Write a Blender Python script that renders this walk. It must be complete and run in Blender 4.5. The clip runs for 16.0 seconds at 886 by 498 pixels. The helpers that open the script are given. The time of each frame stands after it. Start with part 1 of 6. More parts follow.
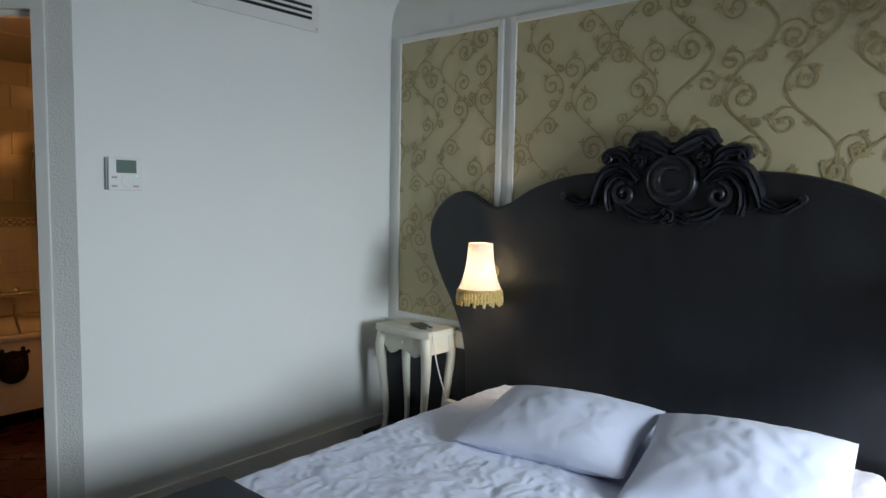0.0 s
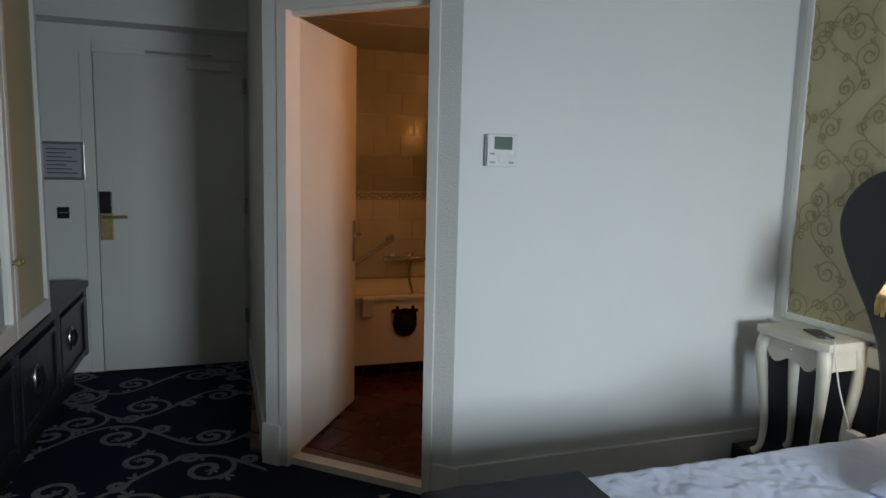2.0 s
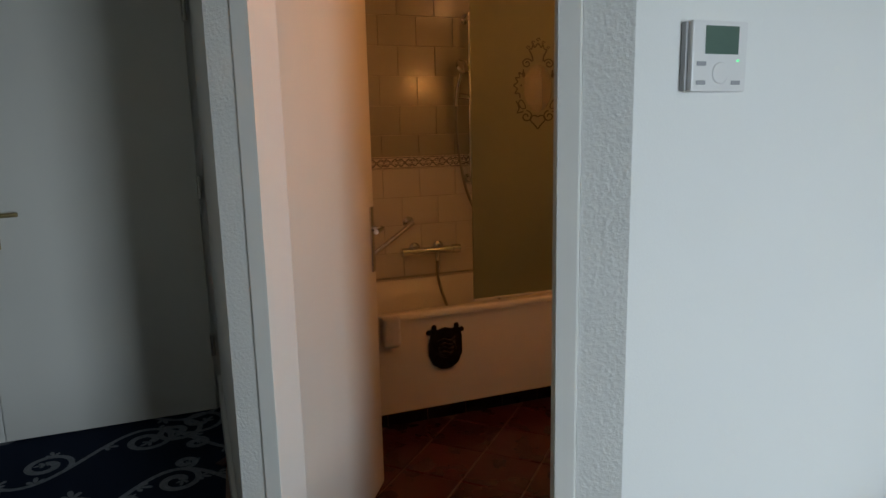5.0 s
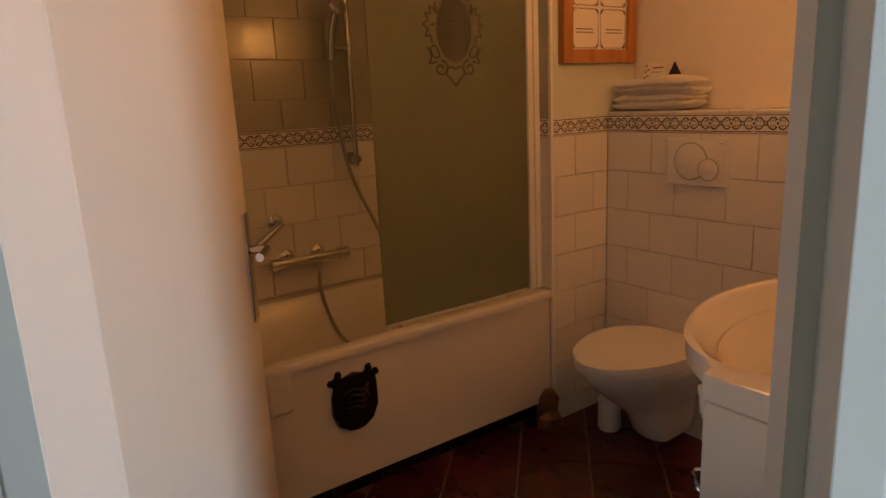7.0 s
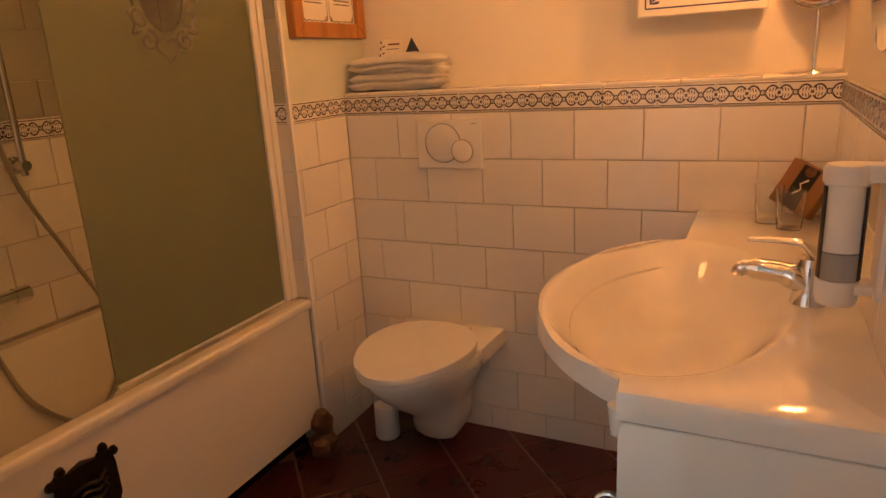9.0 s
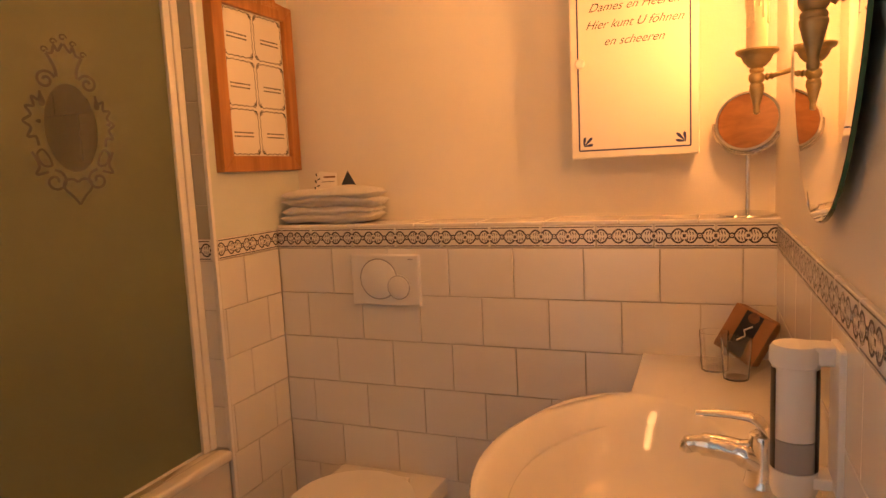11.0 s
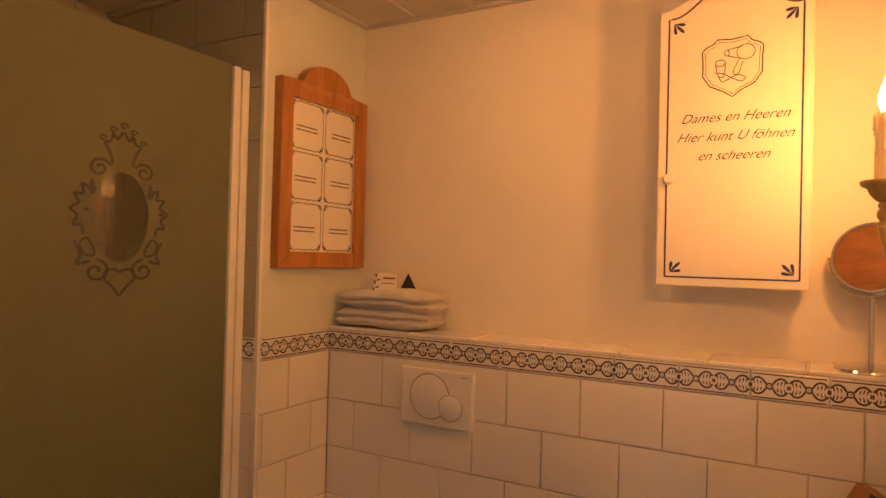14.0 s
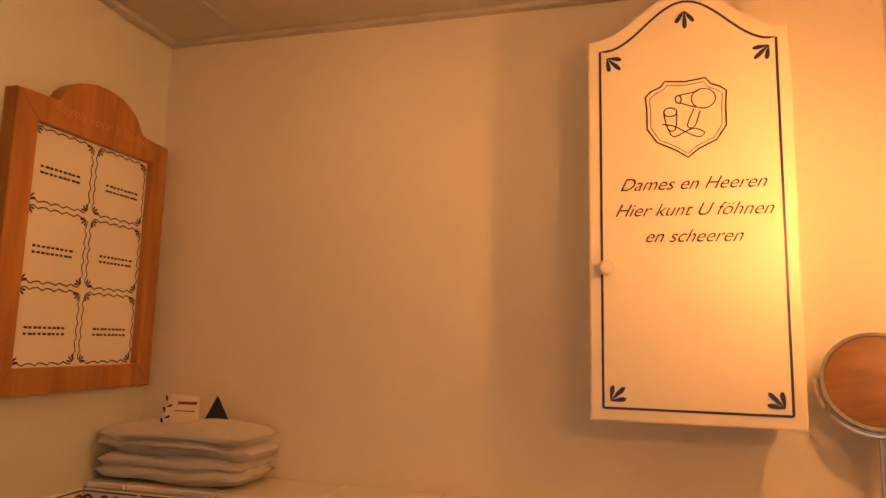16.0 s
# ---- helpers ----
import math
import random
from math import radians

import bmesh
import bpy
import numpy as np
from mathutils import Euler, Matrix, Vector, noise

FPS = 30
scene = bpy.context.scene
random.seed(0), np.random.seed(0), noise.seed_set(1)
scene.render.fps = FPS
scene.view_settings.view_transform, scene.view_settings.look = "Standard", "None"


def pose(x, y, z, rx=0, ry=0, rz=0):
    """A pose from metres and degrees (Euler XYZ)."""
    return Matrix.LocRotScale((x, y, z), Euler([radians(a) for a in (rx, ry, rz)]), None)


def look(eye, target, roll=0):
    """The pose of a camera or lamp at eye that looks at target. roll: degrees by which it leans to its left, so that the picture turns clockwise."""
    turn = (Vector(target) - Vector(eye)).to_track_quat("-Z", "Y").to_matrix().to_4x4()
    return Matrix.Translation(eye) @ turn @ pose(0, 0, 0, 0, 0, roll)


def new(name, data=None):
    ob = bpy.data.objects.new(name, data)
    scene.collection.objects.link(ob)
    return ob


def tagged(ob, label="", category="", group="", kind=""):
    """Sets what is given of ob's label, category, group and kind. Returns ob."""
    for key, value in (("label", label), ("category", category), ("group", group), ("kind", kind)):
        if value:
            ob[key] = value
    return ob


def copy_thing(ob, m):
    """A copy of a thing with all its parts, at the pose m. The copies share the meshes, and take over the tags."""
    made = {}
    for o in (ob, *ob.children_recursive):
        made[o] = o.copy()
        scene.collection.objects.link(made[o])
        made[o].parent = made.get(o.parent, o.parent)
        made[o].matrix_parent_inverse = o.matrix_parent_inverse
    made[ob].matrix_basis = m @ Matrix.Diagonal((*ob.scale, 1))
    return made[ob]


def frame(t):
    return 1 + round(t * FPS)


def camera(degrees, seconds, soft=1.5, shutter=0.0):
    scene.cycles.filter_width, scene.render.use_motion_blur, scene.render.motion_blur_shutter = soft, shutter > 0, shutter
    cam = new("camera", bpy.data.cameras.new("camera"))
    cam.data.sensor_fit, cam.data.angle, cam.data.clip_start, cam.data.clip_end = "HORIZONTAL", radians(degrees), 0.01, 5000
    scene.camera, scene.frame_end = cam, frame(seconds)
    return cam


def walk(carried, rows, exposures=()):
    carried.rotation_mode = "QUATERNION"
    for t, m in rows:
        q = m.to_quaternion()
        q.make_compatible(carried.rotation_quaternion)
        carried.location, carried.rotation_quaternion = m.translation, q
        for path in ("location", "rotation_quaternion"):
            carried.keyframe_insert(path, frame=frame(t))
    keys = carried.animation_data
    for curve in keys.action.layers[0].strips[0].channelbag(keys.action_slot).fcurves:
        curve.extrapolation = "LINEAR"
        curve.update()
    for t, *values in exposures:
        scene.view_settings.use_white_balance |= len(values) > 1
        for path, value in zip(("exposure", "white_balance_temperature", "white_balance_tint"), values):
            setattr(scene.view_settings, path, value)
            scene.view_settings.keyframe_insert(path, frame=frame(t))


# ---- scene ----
cam = camera(68.0, 16.0)
METRES, EYE, TILT, LEAN, TURN = 4.25, 1.48, 0.0, 0.0, 40.4
ROWS = [
    (0.0, 0.0, 0.0, 0.0, 0.09, -4.79, -1.08),
    (0.5, -0.0031, 0.0047, -0.0011, 5.34, -4.78, -1.07),
    (1.0, -0.0059, 0.0133, -0.0016, 12.08, -5.02, -0.82),
    (1.5, -0.0086, 0.0292, 0.0009, 20.47, -5.4, -1.03),
    (2.0, -0.0207, 0.0467, -0.0033, 31.0, -7.18, -1.37),
    (2.5, -0.0662, 0.0697, -0.0102, 34.16, -7.09, -1.44),
    (3.0, -0.105, 0.1022, -0.0121, 31.66, -7.15, -1.0),
    (5.5, -0.3113, 0.3424, -0.0202, 27.37, -10.95, 1.32),
    (6.0, -0.3582, 0.3786, -0.0257, 22.9, -10.61, 0.64),
    (6.5, -0.3935, 0.413, -0.0273, 15.31, -11.54, 1.82),
    (7.0, -0.4106, 0.4627, -0.029, 13.64, -12.83, 2.63),
    (7.5, -0.4224, 0.5022, -0.0288, 10.23, -13.75, 2.43),
    (8.0, -0.4485, 0.5223, -0.0305, 0.8, -15.58, 1.23),
    (8.5, -0.4754, 0.5356, -0.0311, -10.86, -16.64, 2.33),
    (11.0, -0.4509, 0.5641, -0.0094, -18.72, -6.79, 2.7),
    (11.5, -0.4487, 0.5665, -0.0025, -18.66, -3.06, 1.71),
    (12.0, -0.4457, 0.5693, 0.0026, -18.73, -0.4, 1.03),
    (12.5, -0.4394, 0.5756, 0.0094, -17.33, 2.83, -0.09),
    (13.0, -0.4306, 0.5832, 0.0119, -15.93, 4.65, -1.02),
    (13.5, -0.4207, 0.5936, 0.0107, -12.72, 4.08, -1.6),
    (14.0, -0.4207, 0.6027, 0.0076, -10.87, 0.67, -1.44),
    (14.5, -0.4237, 0.626, 0.006, -12.78, 0.53, -1.27),
    (15.0, -0.4294, 0.6612, 0.0153, -17.04, 1.24, -0.94),
    (15.5, -0.4229, 0.6981, 0.0234, -21.27, 4.98, -1.86),
    (16.0, -0.3956, 0.7403, 0.0257, -25.39, 7.74, -1.31),
]
EXPOSURES = [(0.0, 0.0), (3.2, 0.0), (5.3, 0.3), (6.0, 0.36), (7.0, 0.62), (8.0, 1.2), (8.5, 1.42), (9.5, 1.46), (11.0, 1.42), (12.0, 1.18), (13.0, 1.02), (14.0, 1.04), (15.0, 1.0), (16.0, 0.76)]
walk(cam, [(t, pose(0, 0, EYE, TILT, LEAN, TURN) @ pose(METRES * x, METRES * y, METRES * z, 90 + pitch, roll, yaw)) for t, x, y, z, yaw, pitch, roll in ROWS], EXPOSURES)

# ---- plan, in metres ----
WX = -2.73            # bedroom west wall face
BX = -2.83            # bathroom east wall face
NY = 2.72             # bedroom north wall face
EX = 1.70             # bedroom east wall face (window)
SY = -1.40            # south wall face
HX = -5.12            # hall end wall / bathroom west wall face
HY = 0.286            # hall right wall face
TY = 2.485            # bathroom tiled wall face
UY = 2.65             # bathroom upper wall face
PX = -4.40            # pier east face, bath front
PY = 2.165            # pier south face
BS = 0.40             # bathroom south wall face
CEIL_BED, CEIL_BATH, CEIL_HALL = 2.62, 2.31, 2.42
FLOOR_BATH = 0.025
A = Vector((-3.39, 0.286))
B = Vector((-2.73, 1.018))
U = (B - A).normalized()
N = Vector((U.y, -U.x))


def diag(s, d):
    p = A + U * s - N * d
    return (p.x, p.y)


# ---- world and large lights ----
world = bpy.data.worlds.new("world")
world.use_nodes = True
scene.world = world
wn = world.node_tree
sky = wn.nodes.new("ShaderNodeTexSky")
sky.sky_type = "NISHITA"
sky.sun_disc = False
sky.sun_elevation = radians(35)
sky.sun_rotation = radians(200)
wn.links.new(sky.outputs[0], wn.nodes["Background"].inputs[0])
wn.nodes["Background"].inputs[1].default_value = 0.1


def lamp(name, kind, energy, color, m, **more):
    d = bpy.data.lights.new(name, kind)
    d.energy, d.color = energy, color
    if kind == "AREA":
        d.shape, d.size, d.size_y = "RECTANGLE", more["w"], more["h"]
    else:
        d.shadow_soft_size = more["r"]
    ob = new(name, d)
    ob.matrix_basis = m
    return ob


# daylight of the bedroom window, in its opening in the east wall
lamp("window_daylight", "AREA", 68, (0.76, 0.89, 1.0), look((EX + 0.06, 1.80, 1.3), (-3, 1.7, -1.5)), w=1.05, h=1.05).data.spread = radians(120)


# ---- materials ----
def mat(name, color, rough=0.5, metal=0.0, vary=0.06, scale=6.0, bump=0.0, bscale=60.0, coat=0.0, rand=0.0, spec=0.5, sheen=0.0, stretch=(1, 1, 1)):
    m = bpy.data.materials.new(name)
    m.use_nodes = True
    nt = m.node_tree
    b = nt.nodes["Principled BSDF"]
    b.inputs["Roughness"].default_value = rough
    b.inputs["Metallic"].default_value = metal
    b.inputs["Specular IOR Level"].default_value = spec
    b.inputs["Coat Weight"].default_value = coat
    b.inputs["Sheen Weight"].default_value = sheen
    tc = nt.nodes.new("ShaderNodeNewGeometry")
    mp = nt.nodes.new("ShaderNodeMapping")
    mp.inputs["Scale"].default_value = stretch
    nt.links.new(tc.outputs["Position"], mp.inputs[0])
    n1 = nt.nodes.new("ShaderNodeTexNoise")
    n1.inputs["Scale"].default_value = scale
    n1.inputs["Detail"].default_value = 6
    nt.links.new(mp.outputs[0], n1.inputs["Vector"])
    ramp = nt.nodes.new("ShaderNodeMapRange")
    ramp.inputs[1].default_value, ramp.inputs[2].default_value = 0.3, 0.7
    ramp.inputs[3].default_value, ramp.inputs[4].default_value = 1 - vary, 1 + vary
    nt.links.new(n1.outputs["Fac"], ramp.inputs[0])
    hsv = nt.nodes.new("ShaderNodeHueSaturation")
    hsv.inputs["Color"].default_value = (*color, 1)
    val = ramp.outputs[0]
    if rand:
        oi = nt.nodes.new("ShaderNodeObjectInfo")
        r2 = nt.nodes.new("ShaderNodeMapRange")
        r2.inputs[3].default_value, r2.inputs[4].default_value = 1 - rand, 1 + rand
        nt.links.new(oi.outputs["Random"], r2.inputs[0])
        mul = nt.nodes.new("ShaderNodeMath")
        mul.operation = "MULTIPLY"
        nt.links.new(val, mul.inputs[0])
        nt.links.new(r2.outputs[0], mul.inputs[1])
        val = mul.outputs[0]
    nt.links.new(val, hsv.inputs["Value"])
    nt.links.new(hsv.outputs[0], b.inputs["Base Color"])
    rr = nt.nodes.new("ShaderNodeMapRange")
    rr.inputs[3].default_value, rr.inputs[4].default_value = max(0.0, rough * 0.85), min(1.0, rough * 1.15)
    nt.links.new(n1.outputs["Fac"], rr.inputs[0])
    nt.links.new(rr.outputs[0], b.inputs["Roughness"])
    if bump:
        n2 = nt.nodes.new("ShaderNodeTexNoise")
        n2.inputs["Scale"].default_value = bscale
        n2.inputs["Detail"].default_value = 5
        nt.links.new(mp.outputs[0], n2.inputs["Vector"])
        bp = nt.nodes.new("ShaderNodeBump")
        bp.inputs["Strength"].default_value = bump
        bp.inputs["Distance"].default_value = 0.01
        nt.links.new(n2.outputs["Fac"], bp.inputs["Height"])
        nt.links.new(bp.outputs[0], b.inputs["Normal"])
    return m


def glow(name, color, strength):
    m = bpy.data.materials.new(name)
    m.use_nodes = True
    b = m.node_tree.nodes["Principled BSDF"]
    b.inputs["Base Color"].default_value = (*color, 1)
    b.inputs["Emission Color"].default_value = (*color, 1)
    b.inputs["Emission Strength"].default_value = strength
    return m


def glass(name, color, rough, trans=1.0):
    m = mat(name, color, rough, vary=0.03)
    b = m.node_tree.nodes["Principled BSDF"]
    b.inputs["Transmission Weight"].default_value = trans
    b.inputs["IOR"].default_value = 1.45
    return m


def wood(name, dark, light, rough=0.45, axis=2, scale=9.0):
    m = mat(name, light, rough, vary=0.1, bump=0.06, bscale=90)
    nt = m.node_tree
    b = nt.nodes["Principled BSDF"]
    geo = nt.nodes.new("ShaderNodeNewGeometry")
    mp = nt.nodes.new("ShaderNodeMapping")
    s = [scale, scale, scale]
    s[axis] = scale * 0.09
    mp.inputs["Scale"].default_value = s
    n = nt.nodes.new("ShaderNodeTexNoise")
    n.inputs["Scale"].default_value = 4
    n.inputs["Detail"].default_value = 8
    n.inputs["Distortion"].default_value = 0.6
    cr = nt.nodes.new("ShaderNodeValToRGB")
    cr.color_ramp.elements[0].position, cr.color_ramp.elements[1].position = 0.35, 0.68
    cr.color_ramp.elements[0].color, cr.color_ramp.elements[1].color = (*dark, 1), (*light, 1)
    nt.links.new(geo.outputs["Position"], mp.inputs[0])
    nt.links.new(mp.outputs[0], n.inputs["Vector"])
    nt.links.new(n.outputs["Fac"], cr.inputs[0])
    nt.links.new(cr.outputs[0], b.inputs["Base Color"])
    return m


M_WALL = mat("white_wall_paint", (0.80, 0.80, 0.77), 0.6, vary=0.015, scale=1.5, bump=0.05, bscale=220)
M_PLASTER = mat("rough_white_plaster", (0.78, 0.78, 0.75), 0.65, vary=0.02, scale=5, bump=0.36, bscale=115)
M_CEIL = mat("ceiling_white", (0.76, 0.75, 0.71), 0.8, vary=0.03, bump=0.1, bscale=150)
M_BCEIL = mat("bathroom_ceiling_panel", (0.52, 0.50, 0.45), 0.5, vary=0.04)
M_TRIM = mat("white_gloss_trim", (0.80, 0.79, 0.75), 0.32, vary=0.02)
M_CREAMWALL = mat("bathroom_cream_wall", (0.78, 0.74, 0.66), 0.6, vary=0.03, scale=2.5, bump=0.08, bscale=160)
M_GREENWALL = mat("pale_green_wall_paint", (0.62, 0.66, 0.60), 0.6, vary=0.03, bump=0.05, bscale=180)
M_PAPER = mat("gold_beige_wallpaper", (0.55, 0.475, 0.29), 0.5, vary=0.05, scale=3, bump=0.08, bscale=300)
M_SCROLL = mat("gold_scroll_print", (0.40, 0.315, 0.155), 0.38, vary=0.15, scale=20)
M_CARPET = mat("navy_carpet_pile", (0.010, 0.018, 0.040), 0.95, vary=0.25, scale=90, bump=0.5, bscale=500, spec=0.1)
M_CARPETLINE = mat("grey_carpet_scroll", (0.20, 0.22, 0.25), 0.95, vary=0.25, scale=80, bump=0.5, bscale=500, spec=0.1)
M_BLACKWOOD = mat("black_painted_wood", (0.012, 0.012, 0.014), 0.42, vary=0.25, scale=12, bump=0.06, bscale=120, stretch=(1, 1, 0.15))
M_CARVE = mat("black_carved_wood", (0.014, 0.014, 0.018), 0.38, vary=0.3, scale=30)
M_NAVYWOOD = mat("dark_blue_black_wood", (0.012, 0.014, 0.022), 0.35, vary=0.25, scale=14, bump=0.05)
M_SHEET = mat("white_cotton_sheet", (0.70, 0.73, 0.89), 0.8, vary=0.02, scale=8, bump=0.10, bscale=40, sheen=0.2, stretch=(1, 0.55, 1))
M_RUNNER = mat("dark_grey_blue_throw", (0.03, 0.035, 0.05), 0.8, vary=0.2, scale=30, bump=0.2, bscale=400)
M_CREAM = mat("cream_lacquer", (0.72, 0.69, 0.58), 0.4, vary=0.05, scale=9)
M_DOOR = mat("white_door_paint", (0.74, 0.73, 0.68), 0.38, vary=0.03, scale=3, stretch=(1, 1, 0.3))
M_TILE = mat("white_glazed_tile", (0.76, 0.74, 0.70), 0.16, vary=0.02, scale=3, rand=0.03, bump=0.02, bscale=25)
M_GROUT = mat("grey_grout", (0.56, 0.52, 0.46), 0.85, vary=0.12, scale=20)
M_SHOWERTILE = mat("grey_green_glazed_tile", (0.42, 0.42, 0.35), 0.18, vary=0.03, scale=3, rand=0.05, bump=0.02, bscale=25)
M_ORN = mat("dark_blue_brown_tile_print", (0.075, 0.068, 0.085), 0.25, vary=0.15, scale=40)
M_REDTILE = mat("dark_red_floor_tile", (0.065, 0.010, 0.010), 0.28, vary=0.25, scale=9, rand=0.22, bump=0.05, bscale=40)
M_PLINTH = mat("black_plinth_tile", (0.02, 0.014, 0.013), 0.2, vary=0.2)
M_FGROUT = mat("floor_grout", (0.22, 0.15, 0.12), 0.9, vary=0.2, scale=30)
M_ENAMEL = mat("white_bath_enamel", (0.78, 0.75, 0.68), 0.2, vary=0.02, scale=3, coat=0.3)
M_CERAMIC = mat("white_sanitary_ceramic", (0.80, 0.78, 0.74), 0.1, vary=0.015, coat=0.5)
M_CHROME = mat("polished_chrome", (0.75, 0.75, 0.76), 0.09, 1.0, vary=0.05)
M_BRASS = mat("dull_antique_brass", (0.40, 0.31, 0.15), 0.45, 0.6, vary=0.2, scale=40)
M_STEEL = mat("brushed_steel", (0.45, 0.43, 0.38), 0.3, 1.0, vary=0.1)
M_BLACKPL = mat("black_plastic", (0.012, 0.012, 0.013), 0.3)
M_WHITEPL = mat("white_plastic", (0.76, 0.75, 0.73), 0.35, vary=0.02)
M_LCD = mat("grey_green_lcd", (0.10, 0.16, 0.13), 0.2)
M_GREYPL = mat("grey_plastic", (0.35, 0.35, 0.36), 0.4)
M_PINE = wood("orange_pine", (0.32, 0.13, 0.03), (0.47, 0.21, 0.06), 0.4)
M_BAMBOO = wood("bamboo_disc", (0.17, 0.07, 0.022), (0.24, 0.105, 0.035), 0.4, axis=0, scale=14)
M_PALEPINE = mat("worn_pale_lettering", (0.52, 0.28, 0.12), 0.5)
M_PRINT = mat("printed_paper", (0.76, 0.73, 0.68), 0.6, vary=0.02)
M_INK = mat("dark_ink", (0.022, 0.020, 0.026), 0.7)
M_BLUE = mat("delft_blue_paint", (0.025, 0.03, 0.12), 0.4, vary=0.1)
M_CABWHITE = mat("cream_white_cabinet_paint", (0.80, 0.76, 0.66), 0.35, vary=0.02, bump=0.03, bscale=40)
M_TOWEL = mat("white_terry_towel", (0.78, 0.76, 0.73), 0.95, vary=0.05, scale=40, bump=0.8, bscale=380, sheen=0.3)
M_WAX = mat("ivory_candle_sleeve", (0.72, 0.62, 0.42), 0.4, vary=0.06)
M_KRAFT = mat("brown_kraft_card", (0.30, 0.145, 0.055), 0.6, vary=0.1)
M_BRONZE = mat("dark_bronze", (0.03, 0.022, 0.014), 0.35, 0.7, vary=0.3, scale=40)
M_RUST = mat("brown_figure_glaze", (0.16, 0.07, 0.03), 0.4, vary=0.4, scale=40)
M_FRINGE = mat("gold_fringe", (0.62, 0.46, 0.18), 0.6, vary=0.3, scale=90)
M_MIRROR = mat("mirror_silver", (0.86, 0.87, 0.85), 0.015, 1.0, vary=0.0)
M_MIRROREDGE = mat("green_glass_edge", (0.02, 0.10, 0.06), 0.1)
M_TUMBLER = glass("clear_plastic", (1.0, 1.0, 1.0), 0.05, 1.0)
M_CLEAR = glass("clear_glass", (0.95, 0.97, 0.96), 0.0)
M_FROST = glass("frosted_shower_glass", (0.30, 0.345, 0.225), 0.62, 0.70)
M_ETCH = glass("etched_line_glass", (0.06, 0.06, 0.045), 0.4, 0.3)
M_SILVERFRAME = mat("silver_snap_frame", (0.45, 0.45, 0.46), 0.3, 0.9)
M_NOTICE = mat("notice_paper", (0.45, 0.45, 0.50), 0.5)
M_BULB = glow("candle_bulb_glow", (1.0, 0.375, 0.095), 280.0)
M_CEILGLOW = glow("ceiling_lamp_glow", (1.0, 0.44, 0.14), 6.8)
M_BEDBULB = glow("bed_bulb_glow", (1.0, 0.76, 0.50), 190.0)
M_LED = glow("green_led", (0.1, 1.0, 0.3), 1.0)
M_SHADE = bpy.data.materials.new("ivory_lampshade_fabric")
M_SHADE.use_nodes = True
sn = M_SHADE.node_tree
tb = sn.nodes.new("ShaderNodeBsdfTranslucent")
tb.inputs[0].default_value = (0.90, 0.88, 0.84, 1)
mx = sn.nodes.new("ShaderNodeMixShader")
mx.inputs[0].default_value = 0.4
sn.links.new(sn.nodes["Principled BSDF"].outputs[0], mx.inputs[1])
sn.links.new(tb.outputs[0], mx.inputs[2])
sn.links.new(mx.outputs[0], sn.nodes["Material Output"].inputs[0])
sn.nodes["Principled BSDF"].inputs["Base Color"].default_value = (0.8, 0.78, 0.74, 1)


# ---- mesh helpers ----
def mesh_of(name, bm, material, smooth=False):
    me = bpy.data.meshes.new(name)
    bmesh.ops.recalc_face_normals(bm, faces=bm.faces)
    bm.to_mesh(me)
    bm.free()
    for m in (material if isinstance(material, (list, tuple)) else [material]):
        me.materials.append(m)
    if smooth:
        me.polygons.foreach_set("use_smooth", [True] * len(me.polygons))
        me.set_sharp_from_angle(angle=radians(40))
    return me


def part(name, bm, material, parent=None, label="", smooth=False):
    ob = new(name, mesh_of(name, bm, material, smooth))
    if parent is not None:
        ob.parent = parent
        ob.matrix_parent_inverse = parent.matrix_basis.inverted() if parent.parent is None else Matrix.Identity(4)
    return tagged(ob, label)


def thing(name, at, label, category, group=""):
    ob = new(name)
    ob.empty_display_size = 0.05
    ob.matrix_basis = Matrix.Translation(at)
    return tagged(ob, label, category, group)


def solo(name, bm, material, label, category, group="", kind="", smooth=False):
    return tagged(part(name, bm, material, smooth=smooth), label, category, group, kind)


def box(x0, x1, y0, y1, z0, z1, bevel=0.0, bm=None, seg=2):
    b = bmesh.new()
    bmesh.ops.create_cube(b, size=1, matrix=Matrix.Translation(((x0 + x1) / 2, (y0 + y1) / 2, (z0 + z1) / 2)) @ Matrix.Diagonal((abs(x1 - x0), abs(y1 - y0), abs(z1 - z0), 1)))
    if bevel:
        bmesh.ops.bevel(b, geom=list(b.edges), offset=bevel, segments=seg, profile=0.6, affect="EDGES")
    return merge(bm, b)


def merge(bm, b, m=None):
    if m is not None:
        bmesh.ops.transform(b, matrix=m, verts=b.verts)
    if bm is None:
        return b
    me = bpy.data.meshes.new("tmp")
    b.to_mesh(me)
    b.free()
    bm.from_mesh(me)
    bpy.data.meshes.remove(me)
    return bm


def prism(poly, z0, z1, bm=None, m=None, bevel=0.0):
    """A polygon in the xy plane drawn up from z0 to z1, then laid by m."""
    b = bmesh.new()
    lo = [b.verts.new((x, y, z0)) for x, y in poly]
    hi = [b.verts.new((x, y, z1)) for x, y in poly]
    b.faces.new(lo[::-1])
    top = b.faces.new(hi)
    k = len(poly)
    for i in range(k):
        b.faces.new((lo[i], lo[(i + 1) % k], hi[(i + 1) % k], hi[i]))
    if bevel:
        bmesh.ops.bevel(b, geom=list(top.edges), offset=bevel, segments=2, profile=0.6, affect="EDGES")
    return merge(bm, b, m)


